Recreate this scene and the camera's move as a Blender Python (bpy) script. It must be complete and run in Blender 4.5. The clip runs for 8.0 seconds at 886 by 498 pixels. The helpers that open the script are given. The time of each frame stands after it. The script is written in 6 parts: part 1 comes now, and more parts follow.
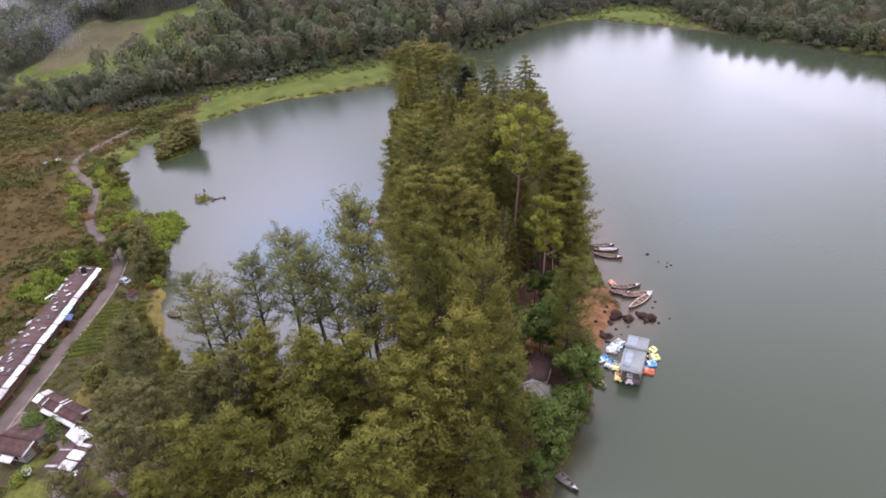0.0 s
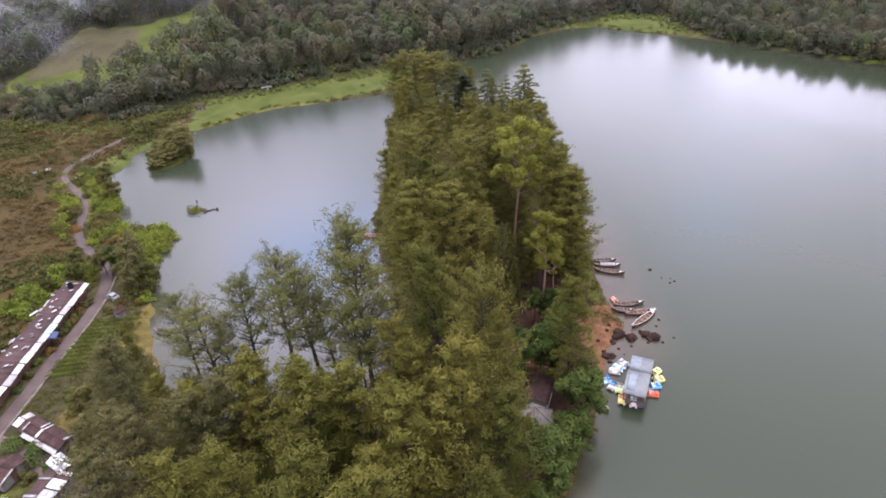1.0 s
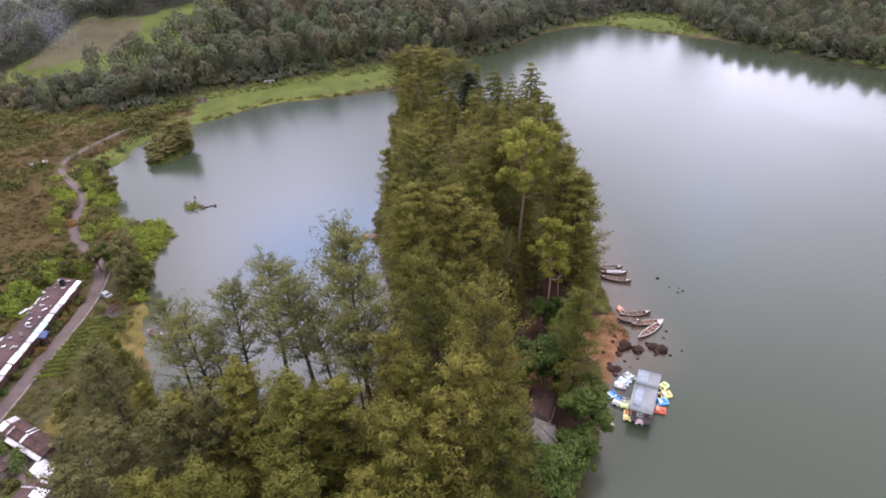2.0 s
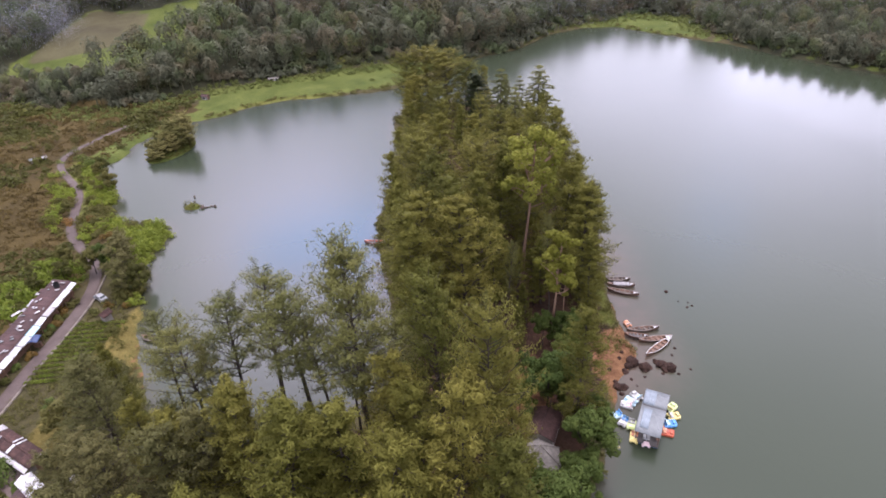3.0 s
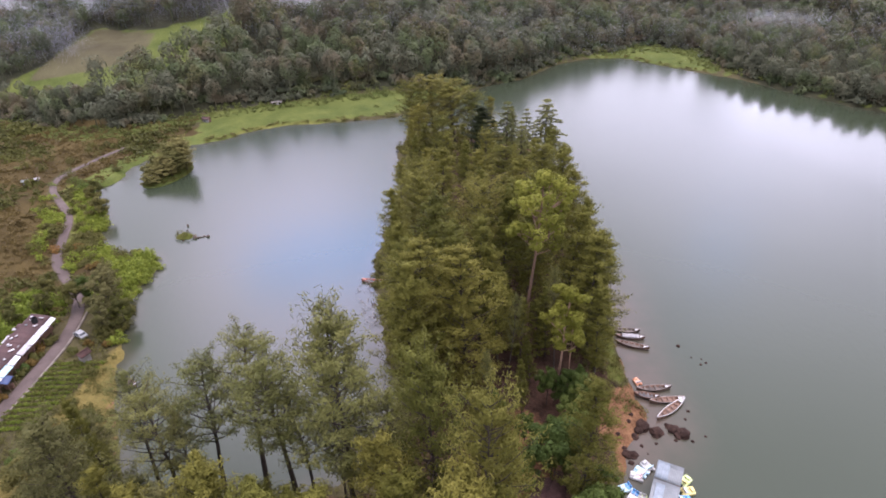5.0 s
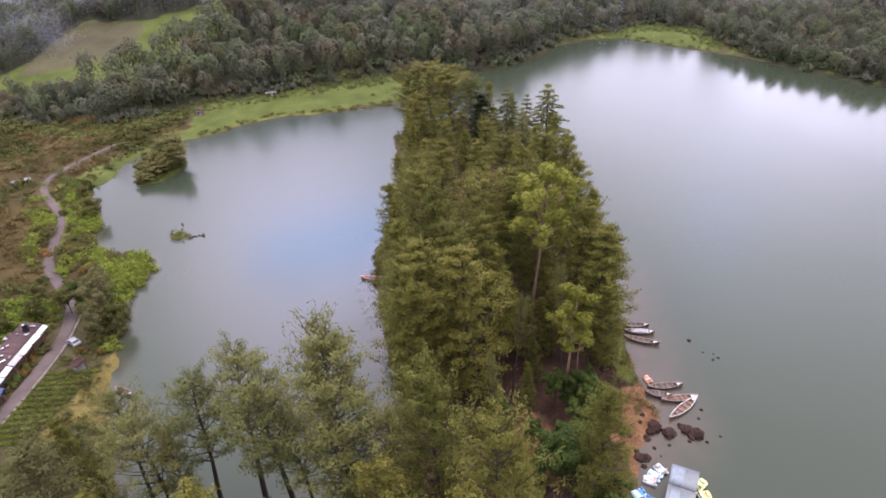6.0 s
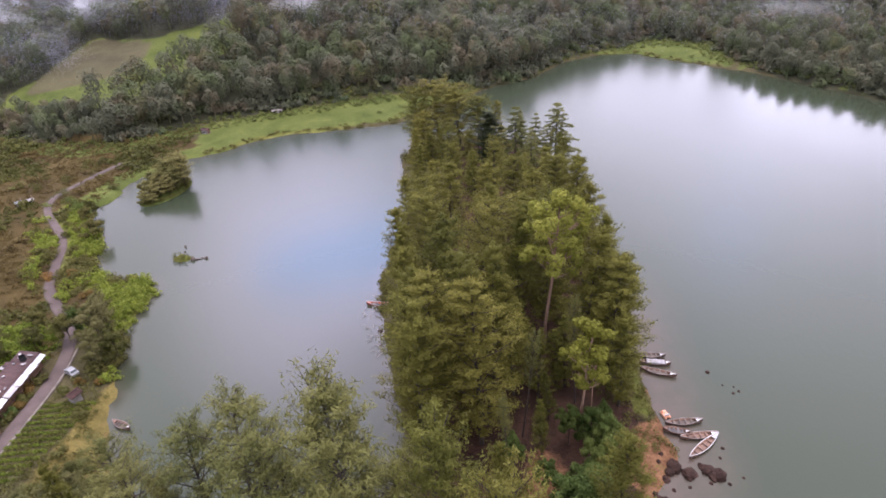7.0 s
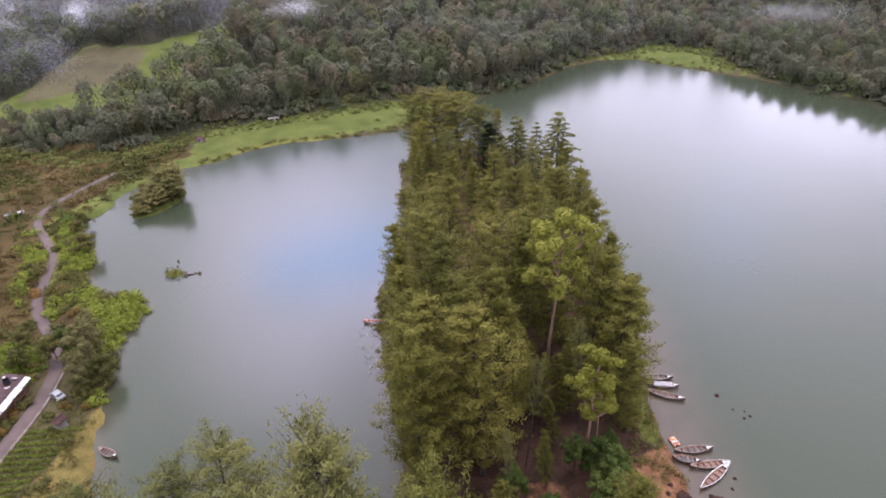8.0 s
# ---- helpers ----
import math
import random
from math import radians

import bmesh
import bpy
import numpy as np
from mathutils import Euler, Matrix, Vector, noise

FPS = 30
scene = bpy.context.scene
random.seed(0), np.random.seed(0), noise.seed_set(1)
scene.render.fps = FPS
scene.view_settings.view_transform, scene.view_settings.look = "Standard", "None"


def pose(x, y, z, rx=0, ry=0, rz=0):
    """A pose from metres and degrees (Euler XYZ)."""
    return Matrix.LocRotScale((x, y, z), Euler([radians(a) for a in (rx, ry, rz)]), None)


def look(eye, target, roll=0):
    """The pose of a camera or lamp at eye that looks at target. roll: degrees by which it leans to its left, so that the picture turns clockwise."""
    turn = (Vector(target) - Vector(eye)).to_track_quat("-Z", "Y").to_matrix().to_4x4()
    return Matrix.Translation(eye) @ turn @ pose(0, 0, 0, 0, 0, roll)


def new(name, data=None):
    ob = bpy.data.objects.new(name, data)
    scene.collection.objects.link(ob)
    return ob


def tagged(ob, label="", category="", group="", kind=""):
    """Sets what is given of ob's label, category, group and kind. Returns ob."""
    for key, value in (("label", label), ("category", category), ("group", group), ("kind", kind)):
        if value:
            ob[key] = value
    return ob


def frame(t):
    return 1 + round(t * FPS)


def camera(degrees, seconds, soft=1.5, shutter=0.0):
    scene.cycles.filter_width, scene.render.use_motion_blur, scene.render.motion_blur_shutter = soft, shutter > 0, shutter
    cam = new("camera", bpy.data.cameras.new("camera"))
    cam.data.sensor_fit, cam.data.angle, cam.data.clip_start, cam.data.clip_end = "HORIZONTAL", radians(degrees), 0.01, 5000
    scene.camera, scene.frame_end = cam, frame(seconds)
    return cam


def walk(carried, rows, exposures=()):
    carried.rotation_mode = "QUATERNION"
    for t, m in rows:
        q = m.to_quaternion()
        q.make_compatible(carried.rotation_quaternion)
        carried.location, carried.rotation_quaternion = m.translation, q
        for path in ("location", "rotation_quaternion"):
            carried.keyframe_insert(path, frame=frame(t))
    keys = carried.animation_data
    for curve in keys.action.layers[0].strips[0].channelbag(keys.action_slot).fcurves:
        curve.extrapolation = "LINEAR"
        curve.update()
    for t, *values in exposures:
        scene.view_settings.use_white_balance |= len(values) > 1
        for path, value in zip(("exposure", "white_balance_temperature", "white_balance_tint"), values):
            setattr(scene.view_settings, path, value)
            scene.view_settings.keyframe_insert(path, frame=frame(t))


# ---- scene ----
cam = camera(74.0, 8.0, 1.7)
LEAN = 2.0
UNIT = 1.35      # metres to one unit of the plan below
PATH = [
    (0, (0.747, 1.493, 80.233), (0.656, 3.784, 78.808), -2.9),
    (0.5, (0.879, 3.733, 80.231), (0.796, 6.029, 78.813), -2.5),
    (1, (0.740, 5.852, 80.186), (0.661, 8.158, 78.781), -2.7),
    (1.5, (0.711, 8.034, 79.786), (0.628, 10.334, 78.374), -2.3),
    (3, (0.620, 14.499, 80.094), (0.516, 16.786, 78.662), -0.9),
    (3.5, (0.566, 16.733, 80.162), (0.452, 19.021, 78.732), -0.6),
    (4, (0.424, 18.860, 80.266), (0.311, 21.169, 78.871), 0.2),
    (4.5, (0.508, 20.786, 81.007), (0.393, 23.132, 79.674), 1),
    (6, (0.444, 28.141, 81.275), (0.323, 30.436, 79.857), -0.9),
    (6.5, (0.182, 30.448, 81.728), (0.043, 32.764, 80.348), -0.9),
    (7, (-0.053, 33.003, 81.967), (-0.205, 35.325, 80.596), -1.3),
    (7.5, (-0.181, 35.536, 82.316), (-0.333, 37.861, 80.951), -1.4),
    (8, (-0.290, 38.146, 82.588), (-0.439, 40.473, 81.228), -1.4),
]
walk(cam, [(t, pose(0, 0, 0, 0, LEAN, 0) @ look(eye, target, roll)) for t, eye, target, roll in PATH], [(0.0, 1.31, 5880, 29.5), (8.0, 1.4, 5870, 32.5)])

# ---- world, sun ----
SUN_AZ, SUN_EL = radians(20.0), radians(72.0)      # azimuth to the right of +y
SUN_WAY = Vector((math.sin(SUN_AZ) * math.cos(SUN_EL), math.cos(SUN_AZ) * math.cos(SUN_EL), math.sin(SUN_EL)))
world = bpy.data.worlds.new("overcast_sky")
scene.world = world
world.use_nodes = True
wn, wl = world.node_tree.nodes, world.node_tree.links
wn.clear()


w_out = wn.new("ShaderNodeOutputWorld")
w_bg = wn.new("ShaderNodeBackground")
w_bg.inputs["Strength"].default_value = 0.1
w_sky = wn.new("ShaderNodeTexSky")
w_sky.sky_type, w_sky.sun_disc, w_sky.sun_elevation, w_sky.sun_rotation = "NISHITA", False, SUN_EL, SUN_AZ
w_sky.altitude, w_sky.dust_density = 1600.0, 1.5
w_co = wn.new("ShaderNodeTexCoord")
w_flat = wn.new("ShaderNodeMapping")
w_flat.inputs["Scale"].default_value = (1.0, 1.0, 2.2)
w_flat.inputs["Location"].default_value = (0.35, 0.1, 0.0)
w_noise = wn.new("ShaderNodeTexNoise")
w_noise.inputs["Scale"].default_value = 2.3
w_noise.inputs["Detail"].default_value = 6.0
w_noise.inputs["Roughness"].default_value = 0.5
w_cover = wn.new("ShaderNodeMapRange")
w_cover.inputs["From Min"].default_value = 0.06
w_cover.inputs["From Max"].default_value = 0.3
w_cover.inputs["To Min"].default_value = 0.12
w_dot = wn.new("ShaderNodeVectorMath")
w_dot.operation = "DOT_PRODUCT"
w_dot.inputs[1].default_value = Vector((0.41, 0.865, 0.28)).normalized()      # thin bright cloud over the far valley
w_near = wn.new("ShaderNodeMapRange")
w_near.inputs["From Min"].default_value = 0.88
w_near.inputs["From Max"].default_value = 1.0
w_pow = wn.new("ShaderNodeMath")
w_pow.operation = "POWER"
w_pow.inputs[1].default_value = 1.4
w_cloud = wn.new("ShaderNodeMix")
w_cloud.data_type = "RGBA"
w_cloud.inputs["B"].default_value = (18.5, 18.7, 19.6, 1)
w_mix = wn.new("ShaderNodeMix")
w_mix.data_type = "RGBA"
# a break in the clouds high on the near side of the valley
w_gap = wn.new("ShaderNodeVectorMath")
w_gap.operation = "SUBTRACT"
w_gap.inputs[1].default_value = Vector((-0.205, 0.835, 0.499)).normalized()
w_wide = wn.new("ShaderNodeVectorMath")
w_wide.operation = "MULTIPLY"
w_wide.inputs[1].default_value = (4.5, 0.0, 23.0)
w_len = wn.new("ShaderNodeVectorMath")
w_len.operation = "LENGTH"
w_open = wn.new("ShaderNodeMapRange")
w_open.inputs["From Min"].default_value, w_open.inputs["From Max"].default_value = 1.25, 0.1
w_open.inputs["To Max"].default_value = 0.92
w_less = wn.new("ShaderNodeMath")
w_less.operation = "SUBTRACT"
wl.new(w_co.outputs["Generated"], w_gap.inputs[0])
wl.new(w_gap.outputs["Vector"], w_wide.inputs[0])
wl.new(w_wide.outputs["Vector"], w_len.inputs[0])
wl.new(w_len.outputs["Value"], w_open.inputs["Value"])
wl.new(w_noise.outputs["Fac"], w_less.inputs[0])
# a smaller break over the main arm
w_gap2 = wn.new("ShaderNodeVectorMath")
w_gap2.operation = "SUBTRACT"
w_gap2.inputs[1].default_value = Vector((0.37, 0.8, 0.475)).normalized()
w_wide2 = wn.new("ShaderNodeVectorMath")
w_wide2.operation = "MULTIPLY"
w_wide2.inputs[1].default_value = (8.0, 0.0, 18.0)
w_len2 = wn.new("ShaderNodeVectorMath")
w_len2.operation = "LENGTH"
w_open2 = wn.new("ShaderNodeMapRange")
w_open2.inputs["From Min"].default_value, w_open2.inputs["From Max"].default_value = 1.25, 0.1
w_open2.inputs["To Max"].default_value = 0.24
w_gaps = wn.new("ShaderNodeMath")
w_gaps.operation = "MAXIMUM"
wl.new(w_co.outputs["Generated"], w_gap2.inputs[0])
wl.new(w_gap2.outputs["Vector"], w_wide2.inputs[0])
wl.new(w_wide2.outputs["Vector"], w_len2.inputs[0])
wl.new(w_len2.outputs["Value"], w_open2.inputs["Value"])
wl.new(w_open.outputs["Result"], w_gaps.inputs[0])
wl.new(w_open2.outputs["Result"], w_gaps.inputs[1])
wl.new(w_gaps.outputs["Value"], w_less.inputs[1])
wl.new(w_co.outputs["Generated"], w_flat.inputs["Vector"])
wl.new(w_flat.outputs["Vector"], w_noise.inputs["Vector"])
wl.new(w_less.outputs["Value"], w_cover.inputs["Value"])
wl.new(w_co.outputs["Generated"], w_dot.inputs[0])
wl.new(w_dot.outputs["Value"], w_near.inputs["Value"])
wl.new(w_near.outputs["Result"], w_pow.inputs[0])
# the cloud sheet grows brighter away from the horizon
w_xyz = wn.new("ShaderNodeSeparateXYZ")
w_rise = wn.new("ShaderNodeValToRGB")
for place, value in ((0.0, 6.4), (0.2, 7.0), (0.35, 8.8), (0.48, 11.2), (0.62, 13.0), (0.8, 11.0), (1.0, 9.0)):
    stop = w_rise.color_ramp.elements.new(place) if 0.0 < place < 1.0 else w_rise.color_ramp.elements[int(place)]
    stop.color = (value / 20.2, value / 20, value / (19.4 if place < 0.4 else 21.0), 1)
w_sheet = wn.new("ShaderNodeVectorMath")
w_sheet.operation = "SCALE"
w_sheet.inputs["Scale"].default_value = 20.0
wl.new(w_co.outputs["Generated"], w_xyz.inputs["Vector"])
wl.new(w_xyz.outputs["Z"], w_rise.inputs["Fac"])
wl.new(w_rise.outputs["Color"], w_sheet.inputs[0])
wl.new(w_sheet.outputs["Vector"], w_cloud.inputs["A"])
# a second pale cloud bank over the near arm of the lake
w_arm = wn.new("ShaderNodeVectorMath")
w_arm.operation = "DOT_PRODUCT"
w_arm.inputs[1].default_value = Vector((-0.265, 0.775, 0.573)).normalized()
w_bank = wn.new("ShaderNodeMapRange")
w_bank.inputs["From Min"].default_value, w_bank.inputs["From Max"].default_value = 0.965, 0.999
w_bank.inputs["To Max"].default_value = 1.0
w_puff = wn.new("ShaderNodeTexNoise")
w_puff.inputs["Scale"].default_value = 4.2
w_puff.inputs["Detail"].default_value = 5.0
w_thick = wn.new("ShaderNodeMapRange")
w_thick.inputs["From Min"].default_value, w_thick.inputs["From Max"].default_value = 0.4, 0.6
w_thick.inputs["To Min"].default_value = 0.6
w_both = wn.new("ShaderNodeMath")
w_both.operation = "MULTIPLY"
w_rose = wn.new("ShaderNodeMix")
w_rose.data_type = "RGBA"
w_rose.inputs["B"].default_value = (38, 35, 38.5, 1)
wl.new(w_flat.outputs["Vector"], w_puff.inputs["Vector"])
wl.new(w_puff.outputs["Fac"], w_thick.inputs["Value"])
wl.new(w_co.outputs["Generated"], w_arm.inputs[0])
wl.new(w_arm.outputs["Value"], w_bank.inputs["Value"])
wl.new(w_thick.outputs["Result"], w_both.inputs[0])
wl.new(w_both.outputs["Value"], w_rose.inputs["Factor"])
wl.new(w_cloud.outputs["Result"], w_rose.inputs["A"])
wl.new(w_bank.outputs["Result"], w_both.inputs[1])
w_streak = wn.new("ShaderNodeMapRange")
w_streak.inputs["From Min"].default_value, w_streak.inputs["From Max"].default_value = 0.34, 0.64
w_streak.inputs["To Min"].default_value, w_streak.inputs["To Max"].default_value = 0.5, 1.25
w_bright = wn.new("ShaderNodeMath")
w_bright.operation = "MULTIPLY"
wl.new(w_puff.outputs["Fac"], w_streak.inputs["Value"])
wl.new(w_streak.outputs["Result"], w_bright.inputs[0])
wl.new(w_pow.outputs["Value"], w_bright.inputs[1])
wl.new(w_bright.outputs["Value"], w_cloud.inputs["Factor"])
w_blue = wn.new("ShaderNodeVectorMath")
w_blue.operation = "MULTIPLY"
w_blue.inputs[1].default_value = (5.6, 9.0, 9.2)
wl.new(w_cover.outputs["Result"], w_mix.inputs["Factor"])
wl.new(w_sky.outputs["Color"], w_blue.inputs[0])
wl.new(w_blue.outputs["Vector"], w_mix.inputs["A"])
wl.new(w_rose.outputs["Result"], w_mix.inputs["B"])
wl.new(w_mix.outputs["Result"], w_bg.inputs["Color"])
wl.new(w_bg.outputs["Background"], w_out.inputs["Surface"])

sun = new("sun", bpy.data.lights.new("sun", "SUN"))
sun.data.energy, sun.data.angle, sun.data.color = 1.1, radians(22), (1.0, 0.95, 0.88)
sun.matrix_basis = look((0, 0, 0), -SUN_WAY)


# ---- materials ----
def material(name, rough=0.8, metal=0.0, spec=0.3):
    m = bpy.data.materials.new(name)
    m.use_nodes = True
    b = m.node_tree.nodes["Principled BSDF"]
    b.inputs["Roughness"].default_value = rough
    b.inputs["Metallic"].default_value = metal
    b.inputs["Specular IOR Level"].default_value = spec
    return m, m.node_tree.nodes, m.node_tree.links, b


def ramp(nodes, stops):
    r = nodes.new("ShaderNodeValToRGB")
    e = r.color_ramp.elements
    e[0].position, e[0].color = stops[0][0], (*stops[0][1], 1)
    e[1].position, e[1].color = stops[-1][0], (*stops[-1][1], 1)
    for p, c in stops[1:-1]:
        e.new(p).color = (*c, 1)
    return r


def noise_tex(nodes, links, scale, detail=4.0, rough=0.55, vector=None, stretch=None):
    n = nodes.new("ShaderNodeTexNoise")
    n.inputs["Scale"].default_value = scale
    n.inputs["Detail"].default_value = detail
    n.inputs["Roughness"].default_value = rough
    if vector is None:
        vector = nodes.new("ShaderNodeTexCoord").outputs["Object"]
    if stretch:
        mp = nodes.new("ShaderNodeMapping")
        mp.inputs["Scale"].default_value = stretch
        links.new(vector, mp.inputs["Vector"])
        vector = mp.outputs["Vector"]
    links.new(vector, n.inputs["Vector"])
    return n


def mixed(nodes, links, fac, a, b, blend="MIX"):
    n = nodes.new("ShaderNodeMix")
    n.data_type = "RGBA"
    n.blend_type = blend
    for key, v in (("Factor", fac), ("A", a), ("B", b)):
        if hasattr(v, "is_linked"):
            links.new(v, n.inputs[key])
        elif isinstance(v, tuple):
            n.inputs[key].default_value = (*v, 1)
        else:
            n.inputs[key].default_value = v
    return n.outputs["Result"]


def bump(nodes, links, height, b, strength=0.4, distance=0.1):
    n = nodes.new("ShaderNodeBump")
    n.inputs["Strength"].default_value = strength
    n.inputs["Distance"].default_value = distance
    links.new(height, n.inputs["Height"])
    links.new(n.outputs["Normal"], b.inputs["Normal"])


def surface(name, lo, hi, scale=1.5, rough=0.8, metal=0.0, spec=0.3, fine=12.0, relief=0.3, stretch=None, spread=0.25):
    """Two tones mixed by coarse noise, with fine grain, relief and a slight change from piece to piece."""
    m, n, l, b = material(name, rough, metal, spec)
    big = noise_tex(n, l, scale, 5.0, 0.6, stretch=stretch)
    small = noise_tex(n, l, fine, 4.0, 0.65, stretch=stretch)
    r = ramp(n, [(0.3, lo), (0.7, hi)])
    l.new(big.outputs["Fac"], r.inputs["Fac"])
    g = ramp(n, [(0.25, (0.72, 0.72, 0.72)), (0.75, (1.15, 1.15, 1.15))])
    l.new(small.outputs["Fac"], g.inputs["Fac"])
    c = mixed(n, l, 1.0, r.outputs["Color"], g.outputs["Color"], "MULTIPLY")
    info = n.new("ShaderNodeObjectInfo")
    hsv = n.new("ShaderNodeHueSaturation")
    mr = n.new("ShaderNodeMapRange")
    mr.inputs["To Min"].default_value, mr.inputs["To Max"].default_value = 1 - spread, 1 + spread
    l.new(info.outputs["Random"], mr.inputs["Value"])
    l.new(mr.outputs["Result"], hsv.inputs["Value"])
    l.new(c, hsv.inputs["Color"])
    l.new(hsv.outputs["Color"], b.inputs["Base Color"])
    bump(n, l, small.outputs["Fac"], b, relief, 0.05)
    return m


def foliage(name, dark, mid, light, translucent=0.3, spread=0.3, drift_scale=0.55, leaf=0.2, tints=()):
    """Leaves: a tone for each leaf, a drift over the crown and from tree to tree, light passing through.
    Each tint (scale, factor) colours patches of a wood that grow another kind of tree."""
    m, n, l, b = material(name, 0.72, 0.0, 0.12)
    geo = n.new("ShaderNodeNewGeometry")
    r = ramp(n, [(0.0, dark), (0.5, mid), (1.0, light)])
    drift = noise_tex(n, l, drift_scale, 3.0, 0.6)
    add = n.new("ShaderNodeMath")
    add.operation = "MULTIPLY_ADD"
    l.new(geo.outputs["Random Per Island"], add.inputs[0])
    add.inputs[1].default_value = leaf
    sub = n.new("ShaderNodeMapRange")
    sub.inputs["From Min"].default_value, sub.inputs["From Max"].default_value = 0.3, 0.7
    sub.inputs["To Min"].default_value = 0.16
    sub.inputs["To Max"].default_value = 0.66
    l.new(drift.outputs["Fac"], sub.inputs["Value"])
    l.new(sub.outputs["Result"], add.inputs[2])
    l.new(add.outputs["Value"], r.inputs["Fac"])
    info = n.new("ShaderNodeObjectInfo")
    hsv = n.new("ShaderNodeHueSaturation")
    mr = n.new("ShaderNodeMapRange")
    mr.inputs["To Min"].default_value, mr.inputs["To Max"].default_value = 1 - spread, 1 + spread
    l.new(info.outputs["Random"], mr.inputs["Value"])
    l.new(mr.outputs["Result"], hsv.inputs["Value"])
    hue = n.new("ShaderNodeMapRange")
    hue.inputs["To Min"].default_value, hue.inputs["To Max"].default_value = 0.513, 0.487
    l.new(info.outputs["Random"], hue.inputs["Value"])
    l.new(hue.outputs["Result"], hsv.inputs["Hue"])
    l.new(r.outputs["Color"], hsv.inputs["Color"])
    tone = hsv.outputs["Color"]
    for k, (scale, factor) in enumerate(tints):
        patch = noise_tex(n, l, scale * (1 + 0.37 * k), 2.0, 0.5)
        fac = n.new("ShaderNodeMapRange")
        fac.inputs["From Min"].default_value, fac.inputs["From Max"].default_value = 0.5, 0.6
        l.new(patch.outputs["Fac"], fac.inputs["Value"])
        tone = mixed(n, l, fac.outputs["Result"], tone, factor, "MULTIPLY")
    l.new(tone, b.inputs["Base Color"])
    t = n.new("ShaderNodeBsdfTranslucent")
    l.new(tone, t.inputs["Color"])
    mix = n.new("ShaderNodeMixShader")
    mix.inputs["Fac"].default_value = translucent
    l.new(b.outputs["BSDF"], mix.inputs[1])
    l.new(t.outputs["BSDF"], mix.inputs[2])
    l.new(mix.outputs["Shader"], n["Material Output"].inputs["Surface"])
    return m


LEAF_CONIFER = foliage("conifer_needles", (0.0435, 0.0435, 0.007), (0.0925, 0.09, 0.015), (0.152, 0.144, 0.029), 0.36, 0.34)
LEAF_PINE = foliage("pine_needles", (0.053, 0.056, 0.0145), (0.098, 0.099, 0.027), (0.156, 0.15, 0.046), 0.33, 0.22)
LEAF_SUNNY = foliage("sunny_olive_leaves", (0.045, 0.045, 0.0075), (0.096, 0.094, 0.017), (0.163, 0.153, 0.034), 0.33, 0.2)
LEAF_GREY = foliage("grey_green_leaves", (0.044, 0.043, 0.013), (0.082, 0.079, 0.026), (0.135, 0.124, 0.045), 0.33, 0.18)
LEAF_GUM = foliage("yellow_green_leaves", (0.08, 0.082, 0.0116), (0.162, 0.157, 0.0233), (0.265, 0.243, 0.0437), 0.33, 0.1)
LEAF_BROAD = foliage("fresh_green_leaves", (0.027, 0.041, 0.008), (0.056, 0.079, 0.016), (0.105, 0.133, 0.03), 0.35, 0.2)
LEAF_DARK = foliage("dark_conifer_needles", (0.014, 0.018, 0.0062), (0.026, 0.032, 0.011), (0.043, 0.05, 0.0185), 0.4, 0.25)
LEAF_FOREST = foliage("forest_leaves", (0.042, 0.047, 0.03), (0.082, 0.087, 0.053), (0.142, 0.136, 0.083), 0.3, 0.22, 0.11, 0.13, ((0.08, (1.16, 0.95, 0.92)), (0.062, (0.9, 1.06, 0.76))))
LEAF_LIME = foliage("lime_green_leaves", (0.046, 0.051, 0.006), (0.095, 0.102, 0.012), (0.16, 0.162, 0.026), 0.33, 0.1)
LEAF_BANK = foliage("bank_shrub_leaves", (0.052, 0.072, 0.008), (0.115, 0.145, 0.017), (0.2, 0.225, 0.031), 0.33, 0.22)
LEAF_SCRUB = foliage("dry_scrub_leaves", (0.044, 0.03, 0.009), (0.086, 0.06, 0.019), (0.14, 0.1, 0.033), 0.33, 0.26, 0.12)
LEAF_MOOR = foliage("moor_shrub_leaves", (0.03, 0.031, 0.0075), (0.06, 0.06, 0.0135), (0.1, 0.098, 0.022), 0.33, 0.22, 0.12)
LEAF_ISLET = foliage("islet_leaves", (0.062, 0.06, 0.018), (0.118, 0.11, 0.034), (0.19, 0.172, 0.058), 0.33, 0.22)
LEAF_OLIVE = foliage("olive_shrub_leaves", (0.0364, 0.0381, 0.0084), (0.07, 0.0683, 0.0168), (0.118, 0.109, 0.028), 0.33, 0.22)
LEAF_EDGE = foliage("forest_edge_shrub_leaves", (0.046, 0.056, 0.014), (0.086, 0.1, 0.026), (0.145, 0.155, 0.045), 0.33, 0.22, 0.12)
LEAF_RUST = foliage("rusty_shrub_leaves", (0.0616, 0.0336, 0.0084), (0.112, 0.0672, 0.0168), (0.168, 0.112, 0.028))
# the pale blue of hazy air, put into the flakes' own colour
HAZE = foliage("painted_haze_flakes", (0.32, 0.325, 0.395), (0.36, 0.365, 0.435), (0.4, 0.405, 0.475), 0.5, 0.02)
MIST = foliage("mist_droplets", (0.75, 0.75, 0.78), (0.8, 0.8, 0.83), (0.85, 0.85, 0.88), 0.5, 0.02)
BARK_DARK = surface("dark_bark", (0.0204, 0.015, 0.0109), (0.0578, 0.0442, 0.034), 2.0, 0.95, stretch=(1, 1, 0.25))
BARK_PALE = surface("pale_bark", (0.12, 0.066, 0.04), (0.26, 0.17, 0.115), 1.2, 0.85, stretch=(1, 1, 0.25))
